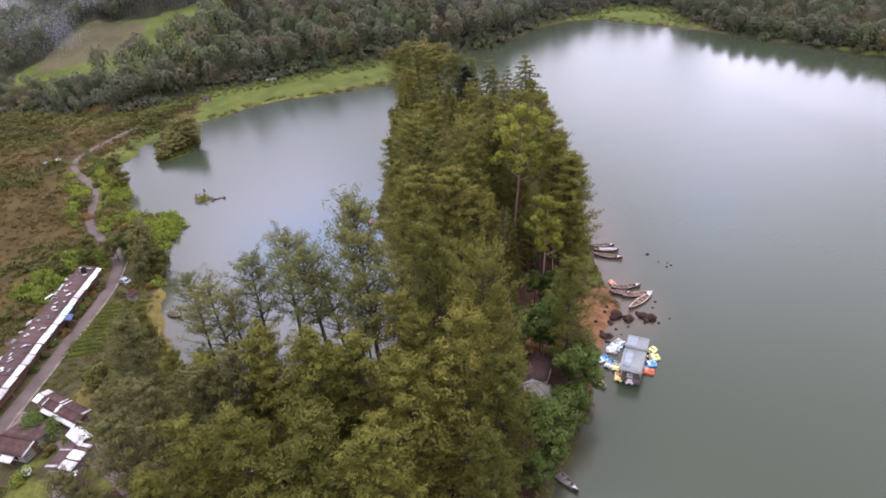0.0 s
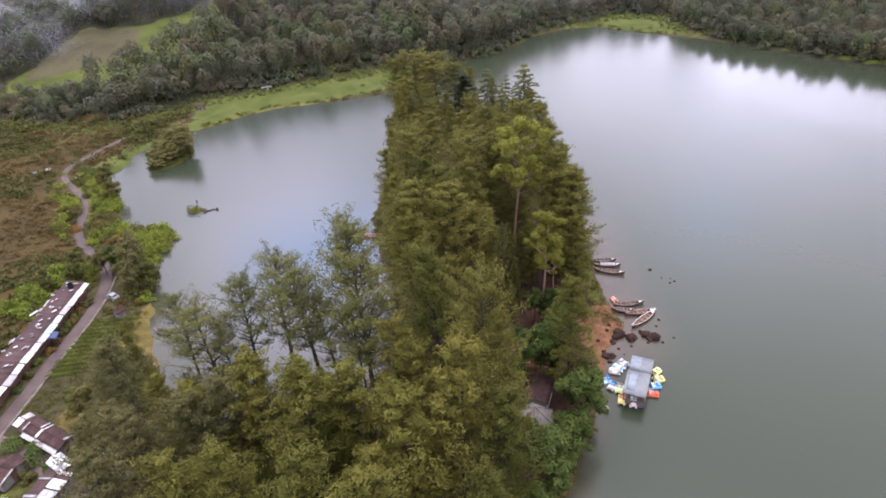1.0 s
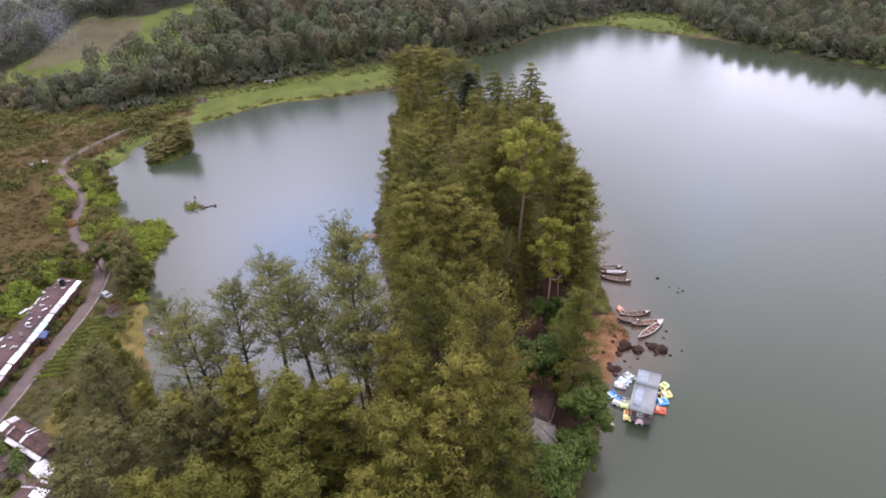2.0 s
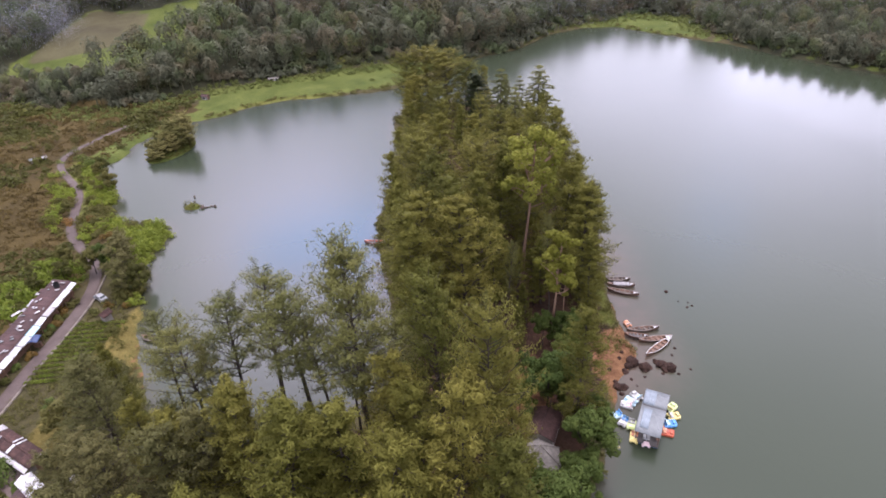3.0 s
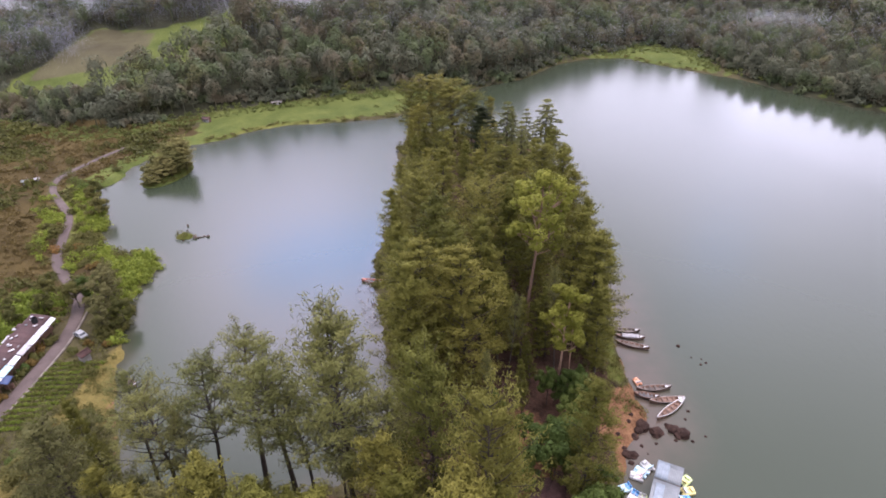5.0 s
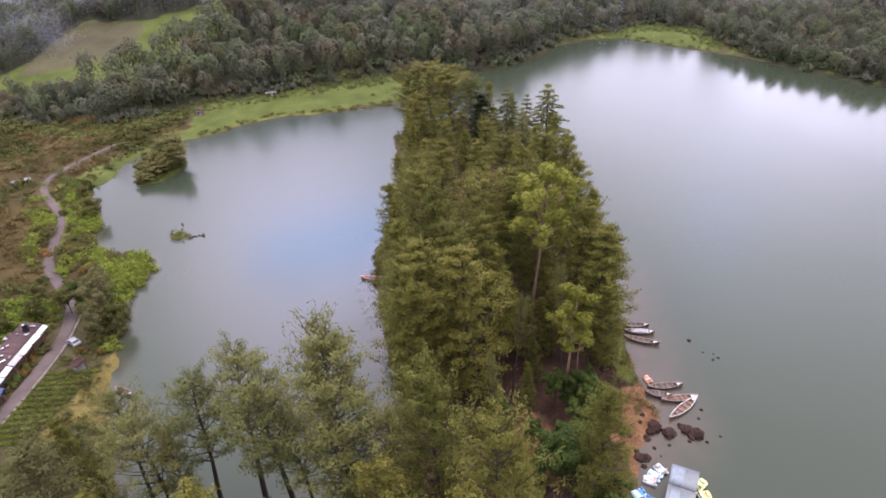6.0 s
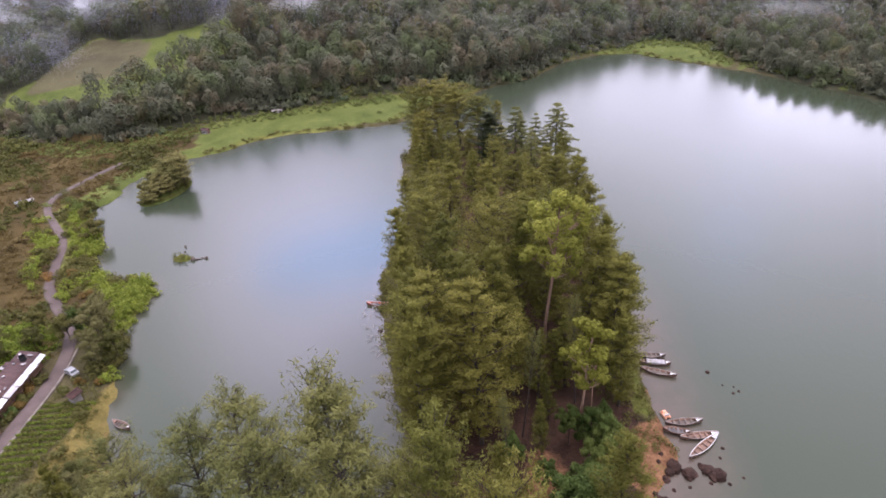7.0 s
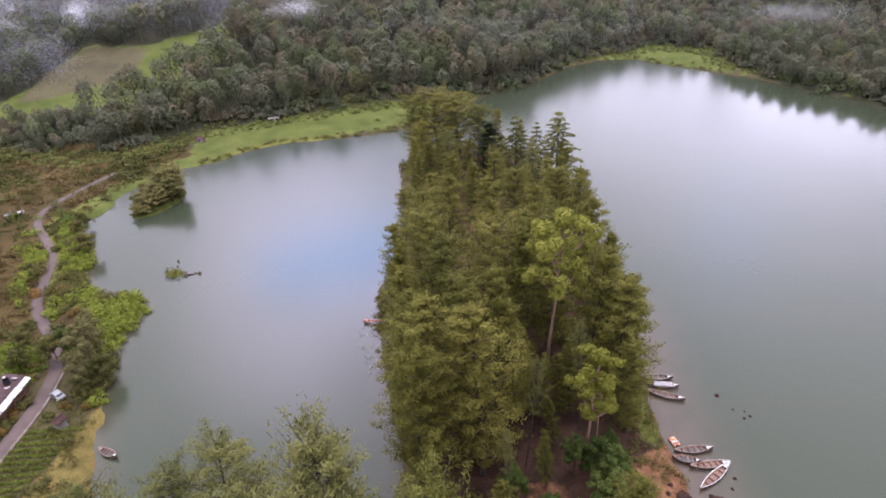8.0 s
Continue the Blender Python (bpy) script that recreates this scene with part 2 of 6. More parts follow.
WOOD_BOAT = surface("weathered_boat_wood", (0.0748, 0.0394, 0.0245), (0.156, 0.0918, 0.0612), 1.5, 0.6, stretch=(0.4, 2, 2))
WOOD_DARK = surface("dark_wet_wood", (0.0408, 0.0306, 0.0238), (0.109, 0.0816, 0.0612), 2.0, 0.6)
WOOD_GREY = surface("grey_boards", (0.051, 0.0442, 0.0408), (0.109, 0.0952, 0.0884), 2.0, 0.7)
PAINT_WHITE = surface("worn_white_paint", (0.24, 0.232, 0.216), (0.52, 0.512, 0.496), 1.3, 0.5)
PAINT_RIM = surface("chipped_pale_paint", (0.07, 0.05, 0.04), (0.27, 0.23, 0.2), 1.3, 0.6)
PAINT_RED = surface("red_paint", (0.28, 0.048, 0.024), (0.44, 0.104, 0.048), 1.5, 0.5)
PAINT_ORANGE = surface("orange_paint", (0.45, 0.17, 0.08), (0.6, 0.32, 0.2), 1.5, 0.5)
PAINT_BLUE = surface("blue_paint", (0.048, 0.16, 0.36), (0.112, 0.304, 0.544), 1.5, 0.45)
PAINT_YELLOW = surface("yellow_paint", (0.5, 0.4, 0.12), (0.64, 0.55, 0.24), 1.5, 0.45)
PAINT_PINK = surface("faded_pink_paint", (0.48, 0.336, 0.336), (0.624, 0.496, 0.48), 1.5, 0.5)
PAINT_CYAN = surface("pale_blue_paint", (0.32, 0.48, 0.56), (0.48, 0.624, 0.672), 1.5, 0.5)
PAINT_LIME = surface("lime_paint", (0.4, 0.48, 0.16), (0.56, 0.624, 0.32), 1.5, 0.5)
ZINC = surface("zinc_sheet", (0.102, 0.112, 0.112), (0.17, 0.18, 0.18), 0.7, 0.5, 0.3, 0.5, relief=0.1, spread=0.08)
ROOF_RUST = surface("rusty_roof_sheet", (0.0295, 0.0143, 0.0126), (0.0632, 0.0329, 0.0295), 0.8, 0.75, 0.1)
ROOF_BROWN = surface("brown_roof_tiles", (0.021, 0.0098, 0.0077), (0.0595, 0.0294, 0.0238), 1.4, 0.9, fine=5.0)
ROOF_WHITE = surface("whitewashed_sheet", (0.18, 0.162, 0.158), (0.612, 0.612, 0.612), 1.6, 0.5, fine=5.0)
ROOF_TEAL = surface("faded_teal_sheet", (0.24, 0.4, 0.416), (0.384, 0.528, 0.544), 0.8, 0.5)
THATCH = surface("grey_thatch", (0.0952, 0.0854, 0.0714), (0.19, 0.171, 0.148), 2.0, 0.95, relief=0.7)
WALL_PLASTER = surface("stained_plaster", (0.136, 0.119, 0.102), (0.286, 0.265, 0.238), 0.8, 0.9)
TARP_BLUE = surface("blue_tarpaulin", (0.00816, 0.017, 0.0476), (0.017, 0.034, 0.0952), 1.5, 0.5)
TARP_PALE = surface("pale_tarpaulin", (0.192, 0.174, 0.168), (0.372, 0.354, 0.348), 1.5, 0.7)
SHEET_BLUE = surface("bluish_plastic_sheet", (0.115, 0.14, 0.155), (0.18, 0.205, 0.225), 1.5, 0.4)
ROCK = surface("wet_brown_rock", (0.014, 0.008, 0.006), (0.045, 0.026, 0.019), 1.2, 0.95, spec=0.1, relief=0.8)
ASPHALT = surface("worn_asphalt", (0.058, 0.041, 0.034), (0.11, 0.081, 0.069), 0.35, 0.9, fine=5.0)
CONCRETE = surface("concrete_edging", (0.06, 0.048, 0.038), (0.15, 0.125, 0.1), 0.7, 0.9)
CAR_WHITE = surface("silver_car_paint", (0.13, 0.132, 0.13), (0.2, 0.2, 0.198), 1.0, 0.25, 0.0, 0.5)
GLASS_DARK = surface("dark_window_glass", (0.0102, 0.0136, 0.017), (0.0204, 0.0238, 0.0272), 1.0, 0.08, 0.0, 0.6)
RUBBER = surface("tyre_rubber", (0.0102, 0.0102, 0.0102), (0.0204, 0.0204, 0.0204), 3.0, 0.9)
METAL_PALE = surface("painted_pole_metal", (0.48, 0.48, 0.48), (0.64, 0.64, 0.632), 2.0, 0.4)
REED = surface("dead_branches", (0.136, 0.122, 0.109), (0.306, 0.286, 0.258), 3.0, 0.9)


def ground_material():
    m, n, l, b = material("ground_cover", 0.95, 0.0, 0.1)

    def att(name):
        a = n.new("ShaderNodeAttribute")
        a.attribute_name = name
        return a.outputs["Fac"]

    def tone(scale, lo, hi, stretch=None):
        t = noise_tex(n, l, scale, 6.0, 0.62, stretch=stretch)
        r = ramp(n, [(0.32, lo), (0.68, hi)])
        l.new(t.outputs["Fac"], r.inputs["Fac"])
        return r.outputs["Color"]

    def sharp(value, wobble):
        """A mask with a ragged edge."""
        t = noise_tex(n, l, wobble, 5.0, 0.6)
        s = n.new("ShaderNodeMath")
        s.operation = "ADD"
        l.new(value, s.inputs[0])
        l.new(t.outputs["Fac"], s.inputs[1])
        r = n.new("ShaderNodeMapRange")
        r.inputs["From Min"].default_value, r.inputs["From Max"].default_value = 0.9, 1.1
        l.new(s.outputs["Value"], r.inputs["Value"])
        return r.outputs["Result"]

    c = tone(0.12, (0.0308, 0.028, 0.0112), (0.0672, 0.056, 0.0252))
    c = mixed(n, l, sharp(att("litter"), 0.3), c, tone(0.3, (0.02, 0.0115, 0.0075), (0.054, 0.029, 0.018)))
    c = mixed(n, l, sharp(att("wood"), 0.3), c, tone(0.2, (0.0168, 0.0179, 0.0101), (0.0392, 0.0392, 0.0196)))
    c = mixed(n, l, sharp(att("scrub"), 0.1), c, tone(0.08, (0.03, 0.021, 0.007), (0.062, 0.044, 0.0135)))
    c = mixed(n, l, sharp(att("grass"), 0.35), c, tone(0.25, (0.05, 0.06, 0.0105), (0.11, 0.108, 0.026)))
    c = mixed(n, l, sharp(att("meadow"), 0.2), c, tone(0.1, (0.038, 0.052, 0.0095), (0.08, 0.092, 0.021)))
    c = mixed(n, l, sharp(att("dry"), 0.4), c, tone(0.3, (0.066, 0.053, 0.014), (0.12, 0.094, 0.027)))
    c = mixed(n, l, sharp(att("field"), 0.05), c, tone(0.05, (0.042, 0.036, 0.018), (0.075, 0.068, 0.033)))
    c = mixed(n, l, sharp(att("soil"), 0.5), c, tone(0.5, (0.085, 0.041, 0.019), (0.158, 0.083, 0.041)))
    g = tone(3.0, (0.7, 0.7, 0.7), (1.2, 1.2, 1.2))
    c = mixed(n, l, 1.0, c, g, "MULTIPLY")
    l.new(c, b.inputs["Base Color"])
    f = noise_tex(n, l, 1.6, 6.0, 0.7)
    bump(n, l, f.outputs["Fac"], b, 0.8, 0.5)
    return m


def water_material():
    m, n, l, b = material("lake_water", 0.22, 0.0, 0.5)
    b.inputs["IOR"].default_value = 1.333
    a = n.new("ShaderNodeAttribute")
    a.attribute_name = "shallow"
    big = noise_tex(n, l, 0.012, 3.0)
    r = ramp(n, [(0.3, (0.019, 0.026, 0.0145)), (0.7, (0.025, 0.032, 0.018))])
    l.new(big.outputs["Fac"], r.inputs["Fac"])
    t = noise_tex(n, l, 0.4, 4.0)
    edge = n.new("ShaderNodeMath")
    edge.operation = "MULTIPLY"
    l.new(a.outputs["Fac"], edge.inputs[0])
    k = ramp(n, [(0.2, (0.5, 0.5, 0.5)), (0.7, (1.0, 1.0, 1.0))])
    l.new(t.outputs["Fac"], k.inputs["Fac"])
    l.new(k.outputs["Color"], edge.inputs[1])
    l.new(mixed(n, l, edge.outputs["Value"], r.outputs["Color"], (0.062, 0.046, 0.034)), b.inputs["Base Color"])
    calm = n.new("ShaderNodeAttribute")
    calm.attribute_name = "calm"
    rough = n.new("ShaderNodeMapRange")
    rough.inputs["To Min"].default_value, rough.inputs["To Max"].default_value = 0.21, 0.12
    l.new(calm.outputs["Fac"], rough.inputs["Value"])
    l.new(rough.outputs["Result"], b.inputs["Roughness"])
    ripple = noise_tex(n, l, 1.1, 3.0, 0.5, stretch=(1.0, 0.6, 1.0))
    swell = noise_tex(n, l, 0.05, 3.0, 0.5)
    gust = n.new("ShaderNodeMapRange")
    gust.inputs["From Min"].default_value, gust.inputs["From Max"].default_value = 0.4, 0.65
    gust.inputs["To Min"].default_value, gust.inputs["To Max"].default_value = 0.25, 1.0
    l.new(swell.outputs["Fac"], gust.inputs["Value"])
    h = n.new("ShaderNodeMath")
    h.operation = "MULTIPLY"
    l.new(ripple.outputs["Fac"], h.inputs[0])
    l.new(gust.outputs["Result"], h.inputs[1])
    bump(n, l, h.outputs["Value"], b, 0.22, 0.12)
    return m


GROUND, WATER = ground_material(), water_material()


# ---- the plan of the land ----
LAKE = [(140, 195), (175, 160), (205, 100), (210, 20), (190, -70), (110, -125), (40, -105), (6, -60), (3, -20), (5, 10), (7, 28), (10, 42.5), (12.6, 47), (15, 53.3), (17.4, 57.6), (19.6, 62.5), (20.2, 67), (21.4, 70.2), (24, 73.5), (25.2, 76.5), (24.9, 80), (24.4, 84), (23.6, 90), (24, 97), (24.6, 110), (25, 125), (25, 145), (23.6, 162), (19, 178), (9, 190), (-6, 196), (-18, 192), (-21, 180), (-19.5, 165), (-16, 150), (-17, 135), (-17.6, 121), (-17.2, 110), (-14.5, 98.6), (-11.5, 87), (-9.5, 78), (-10, 70), (-14, 64), (-21, 60.5), (-30, 58.5), (-37, 58), (-41, 62), (-44.4, 68.5), (-47.6, 74), (-50.5, 78.5), (-52.6, 83), (-54.4, 87), (-56.3, 92), (-57.9, 96), (-60.4, 101), (-61, 105), (-60.6, 109), (-62, 114), (-65, 117.4), (-71.7, 118), (-75, 120), (-79.4, 124), (-81.5, 130), (-86, 137), (-94, 145), (-96, 149.5), (-94.5, 153), (-93, 158), (-94.4, 166), (-89, 177), (-84.7, 182.6), (-76, 188), (-70, 196), (-61, 201), (-43.6, 204.5), (-26, 208), (-11, 228), (5.4, 249), (20.9, 258.7), (37, 283), (52.7, 292.6), (67, 293), (78, 280.4), (92.7, 263.6), (103, 253), (110, 240.4), (117, 228.7), (126.7, 214.8)]
FOREST = [(-900, 195), (-400, 200), (-220, 207), (-160, 203), (-143, 197), (-121, 190.5), (-106, 198.5), (-93, 210), (-80, 217.5), (-67, 224), (-51, 231), (-31, 239), (-5, 244), (7, 250), (21, 260), (35, 283), (50, 298), (62, 301), (80, 311), (99, 297), (100, 280), (103, 263), (108, 251), (114, 242), (121, 231), (131, 219), (147, 200), (185, 165), (216, 100), (222, 20), (205, -80), (160, -160), (1600, -400), (1600, 1600), (-900, 1600)]
FIELD = [(-163, 226), (-161, 240), (-163, 276), (-157, 280), (-132, 266), (-129, 252), (-131, 242), (-141, 232)]
GLADE = [(-174, 212), (-169, 229), (-161, 240), (-166, 282), (-133, 271), (-124, 279), (-110, 282), (-108, 328), (-104, 344), (-96, 338), (-97, 282), (-96, 258), (-108, 244), (-115, 232), (-117, 223), (-122, 213), (-142, 212), (-152, 211), (-164, 208)]
ROAD = [(-60.5, 30), (-62.0, 45), (-63.1, 60), (-63.4, 70), (-63.7, 79), (-64.6, 88), (-66.9, 97), (-71.3, 103), (-77.5, 108.5), (-82.5, 114), (-85.5, 121), (-89.5, 131), (-97.5, 139.5), (-103.5, 145.5), (-106.7, 151), (-107.4, 158), (-106.2, 167), (-103.4, 179)]
LANE = [(-62.6, 57), (-57, 54.8), (-50, 52), (-44, 48.5), (-38, 44)]


def inside(poly, x, y):
    r = np.zeros(x.shape, bool)
    for (x0, y0), (x1, y1) in zip(poly, poly[1:] + poly[:1]):
        c = (y0 > y) != (y1 > y)
        if y1 != y0:
            r ^= c & (x < (x1 - x0) * (y - y0) / (y1 - y0) + x0)
    return r


def line_dist(line, x, y):
    d = np.full(x.shape, 1e9)
    for (x0, y0), (x1, y1) in zip(line, line[1:]):
        vx, vy = x1 - x0, y1 - y0
        u = np.clip(((x - x0) * vx + (y - y0) * vy) / (vx * vx + vy * vy), 0, 1)
        d = np.minimum(d, (x - x0 - u * vx) ** 2 + (y - y0 - u * vy) ** 2)
    return np.sqrt(d)


def signed(poly, x, y):
    """Distance to the outline, positive inside."""
    d = line_dist(poly + poly[:1], x, y)
    return np.where(inside(poly, x, y), d, -d)


def lumps(x, y, size, seed=0):
    """Smooth value noise from 0 to 1, lumps of that size in metres."""
    x, y = np.asarray(x) / size + 37.3 * seed, np.asarray(y) / size - 11.7 * seed
    i, j = np.floor(x), np.floor(y)
    u, v = x - i, y - j
    u, v = u * u * (3 - 2 * u), v * v * (3 - 2 * v)

    def h(a, b):
        s = np.sin(a * 127.1 + b * 311.7) * 43758.5453
        return s - np.floor(s)

    return (h(i, j) * (1 - u) + h(i + 1, j) * u) * (1 - v) + (h(i, j + 1) * (1 - u) + h(i + 1, j + 1) * u) * v


def step(a, b, v):
    t = np.clip((v - a) / (b - a), 0, 1)
    return t * t * (3 - 2 * t)


ISLETS = [(-80.6, 159.5, 4.6, 8.5, -0.25), (-61.0, 125.6, 2.3, 1.2, 0.0)]   # centre, half sizes, turn


def islet_rise(x, y):
    h = np.full(x.shape, -9.0)
    for cx, cy, a, b, turn in ISLETS:
        dx, dy = x - cx, y - cy
        u = (dx * math.cos(turn) + dy * math.sin(turn)) / a
        v = (-dx * math.sin(turn) + dy * math.cos(turn)) / b
        h = np.maximum(h, (1 - np.sqrt(u * u + v * v)) * min(a, 3.0) * 0.7)
    return np.minimum(h, 0.9)


def shore(x, y):
    """Distance from the water's edge, positive on land, with a ragged line."""
    return -signed(LAKE, x, y) + (lumps(x, y, 4.0, 1) - 0.5) * 1.4 + (lumps(x, y, 1.7, 2) - 0.5) * 0.6


def height(x, y):
    x, y = np.asarray(x, float), np.asarray(y, float)
    s = shore(x, y)
    up = np.maximum(s, 0)
    land = 0.8 * (1 - np.exp(-up / 2.2)) + 0.03 * np.minimum(up, 45) + (lumps(x, y, 9, 3) - 0.5) * 0.5 * step(1, 8, s)
    bed = -np.minimum(0.22 * np.maximum(-s, 0), 5) - 0.02
    h = np.where(s > 0, land, bed)
    h = np.maximum(h, islet_rise(x, y))
    f = np.maximum(signed(FOREST, x, y), 0)
    way = x / np.maximum(y, 50)
    slope = 0.26 - 0.1 * step(0.34, 0.48, way) * step(60, 110, x) - 0.2 * step(0.16, 0.22, way) * step(0.37, 0.33, way) + 0.05 * step(-60, -200, x)
    hill = 150 * (1 - np.exp(-slope * f / 150)) + (lumps(x, y, 70, 4) - 0.5) * 14 * step(20, 120, f) + (lumps(x, y, 28, 5) - 0.5) * 5 * step(8, 50, f)
    scrub = step(-72, -200, x) * step(30, 90, y) * 2.5 * (1 - step(150, 195, y)) + (lumps(x, y, 22, 6) - 0.5) * 1.6 * step(-74, -90, x) * (1 - step(170, 200, y))
    return h + np.where(s > 0, hill + scrub, 0)


def ground_z(x, y):
    return float(height(np.array([x]), np.array([y]))[0])
# ---- end of the plan ----


def axis(stops):
    """Grid lines: (from, to, spacing) stretch by stretch."""
    out = []
    for a, b, d in stops:
        out += list(np.linspace(a, b, max(1, round((b - a) / d)), endpoint=False))
    return np.array(out + [stops[-1][1]])


def grid_mesh(name, xs, ys, z, keep=None, layers=None):
    X, Y = np.meshgrid(xs, ys)
    n = X.size
    v = np.stack([X.ravel(), Y.ravel(), z.ravel()], 1)
    idx = np.arange(n).reshape(X.shape)
    f = np.stack([idx[:-1, :-1], idx[:-1, 1:], idx[1:, 1:], idx[1:, :-1]], -1).reshape(-1, 4)
    if keep is not None:
        k = keep[:-1, :-1] | keep[:-1, 1:] | keep[1:, 1:] | keep[1:, :-1]
        f = f[k.ravel()]
    me = quads(name, v, f)
    for key, value in (layers or {}).items():
        a = me.attributes.new(key, "FLOAT", "POINT")
        a.data.foreach_set("value", value.ravel().astype(np.float32))
    return me


def quads(name, v, f, smooth=False):
    me = bpy.data.meshes.new(name)
    me.vertices.add(len(v))
    me.vertices.foreach_set("co", np.asarray(v, np.float32).ravel())
    k = np.asarray(f).shape[1]
    me.loops.add(len(f) * k)
    me.loops.foreach_set("vertex_index", np.asarray(f, np.int32).ravel())
    me.polygons.add(len(f))
    me.polygons.foreach_set("loop_start", np.arange(0, len(f) * k, k, dtype=np.int32))
    if smooth:
        me.polygons.foreach_set("use_smooth", np.ones(len(f), bool))
    me.update(calc_edges=True)
    return me


# ---- ground, water, road ----
gx = axis([(-2600, -900, 120), (-900, -300, 25), (-300, -130, 6), (-130, 45, 1.3), (45, 150, 4), (150, 400, 14), (400, 2600, 120)])
gy = axis([(-1500, -200, 100), (-200, 10, 8), (10, 130, 1.3), (130, 230, 2.2), (230, 420, 5), (420, 900, 16), (900, 2800, 120)])
GX, GY = np.meshgrid(gx, gy)
GZ = height(GX, GY)
G_S, G_F = shore(GX, GY), signed(FOREST, GX, GY)
road_d = np.minimum(line_dist(ROAD, GX, GY), line_dist(LANE, GX, GY))
pen = step(-9, -5, GX + 0.0 * GY) * step(30, 28, GX) * step(205, 195, GY) + step(-44, -40, GX) * step(64, 60, GY) * step(6, 2, GX)
left = step(-38, -44, GX)
is_field = step(-4, 4, signed(FIELD, GX, GY))
layers = {
    "litter": np.clip(pen, 0, 1) * 0.95 * step(0.3, 2.5, G_S),
    "wood": step(-3, 3, G_F + 9 * step(104, 110, GX)),
    "scrub": step(-66, -72, GX) * step(205, 190, GY) * step(0.8, 1.6, road_d) * 0.95,
    "grass": np.maximum(step(2.5, 0.6, np.abs(G_S - 1.6)) * 0.8 * step(10, 22, GX) * step(78, 84, GY) * step(120, 100, GY), left * step(-60, -54, GX) * 0.5 + left * step(-40, -62, GX) * step(90, 100, GY) * step(9, 5, G_S) * 0.62 + 0.55 * (islet_rise(GX, GY) > 0)),
    "meadow": np.clip(np.maximum(step(188, 197, GY) * step(-92, -84, GX) * step(1, -4, G_F) * step(0.5, 3, G_S), step(270, 285, GY) * step(55, 62, GX) * step(4, -2, G_F)) + step(140, 150, GY) * step(-104, -98, GX) * step(8, 5, G_S) * step(-70, -80, GX) * step(200, 190, GY) + step(-2, 3, signed(GLADE, GX, GY)) + 0.75 * step(-10, -7, G_F) * step(0, -2, G_F) * step(-150, -135, GX) * step(-60, -75, GX), 0, 1),
    "dry": step(-58, -54, GX) * step(-46, -50, GX) * step(93, 88, GY) * step(50, 60, GY) * 0.8,
    "field": is_field,
    "soil": np.clip(step(6.5, 3.5, np.hypot((GX - 23.2) * 1.0, (GY - 74) * 0.75)) + 0.7 * step(5, 2, np.hypot((GX - 8.5) * 0.9, (GY - 66) * 0.35)) + step(1.2, 0.0, np.abs(G_S - 0.3)) * 0.55 * step(8, 20, GX) * step(120, 100, GY) + 0.3 * step(1.5, 0, np.abs(G_S - 0.2)) * step(-56, -48, GX) * step(-40, -46, GX) * step(84, 78, GY) + 0.4 * step(1.2, 0, np.abs(G_S)) * step(-20, -60, GX), 0, 1),
}
ground = new("ground", grid_mesh("ground", gx, gy, GZ, None, layers))
ground.data.materials.append(GROUND)
ground.data.polygons.foreach_set("use_smooth", np.ones(len(ground.data.polygons), bool))
tagged(ground, "grassy lakeside ground with dry scrub, red soil and green meadow", "ground", kind="structure")

wx, wy = axis([(-110, 45, 1.5), (45, 230, 4)]), axis([(-140, 30, 6), (30, 130, 1.5), (130, 305, 3)])
WX, WY = np.meshgrid(wx, wy)
W_S = shore(WX, WY)
shallow = step(-11, 0, W_S) * step(12, 22, WX) * step(62, 70, WY) * step(125, 100, WY) + step(-3.5, 0, W_S) * 0.4
water = new("water", grid_mesh("water", wx, wy, np.zeros(WX.shape), W_S < 3.0, {"shallow": np.clip(shallow, 0, 1), "calm": np.maximum(step(70, 100, WX) * step(-70, -50, W_S), 0.3 * step(-8, -20, WX))}))
water.data.materials.append(WATER)
tagged(water, "calm grey-green lake water reflecting the clouds", "lake water", kind="structure")


def dense(line, gap):
    """The line with rounded corners, a point every gap metres."""
    p = np.array(line, float)
    for _ in range(3):
        p = np.concatenate([p[:1], np.stack([p[:-1] * 0.75 + p[1:] * 0.25, p[:-1] * 0.25 + p[1:] * 0.75], 1).reshape(-1, 2), p[-1:]])
    d = np.concatenate([[0], np.cumsum(np.hypot(*np.diff(p, axis=0).T))])
    s = np.linspace(0, d[-1], max(2, int(d[-1] / gap)))
    return np.stack([np.interp(s, d, p[:, 0]), np.interp(s, d, p[:, 1])], 1)


def strip_mesh(name, line, offsets, lifts, gap=0.8, narrow=0.0):
    """A band along a line over the ground, with a cross-section of offsets and lifts."""
    p = dense(line, gap)
    t = np.gradient(p, axis=0)
    t /= np.linalg.norm(t, axis=1)[:, None]
    side = np.stack([t[:, 1], -t[:, 0]], 1)
    base = height(p[:, 0], p[:, 1])
    base = np.convolve(np.pad(base, 4, mode="edge"), np.ones(9) / 9, "valid")
    side *= (1 - narrow * np.linspace(0, 1, len(p)))[:, None]
    rows = [np.concatenate([p + side * o, np.maximum(base, height(*(p + side * o).T))[:, None] + l], 1) for o, l in zip(offsets, lifts)]
    v = np.stack(rows, 1).reshape(-1, 3)
    k, m = len(offsets), len(p)
    f = [(i * k + j, (i + 1) * k + j, (i + 1) * k + j + 1, i * k + j + 1) for i in range(m - 1) for j in range(k - 1)]
    return quads(name, v, np.array(f)[:, ::-1])


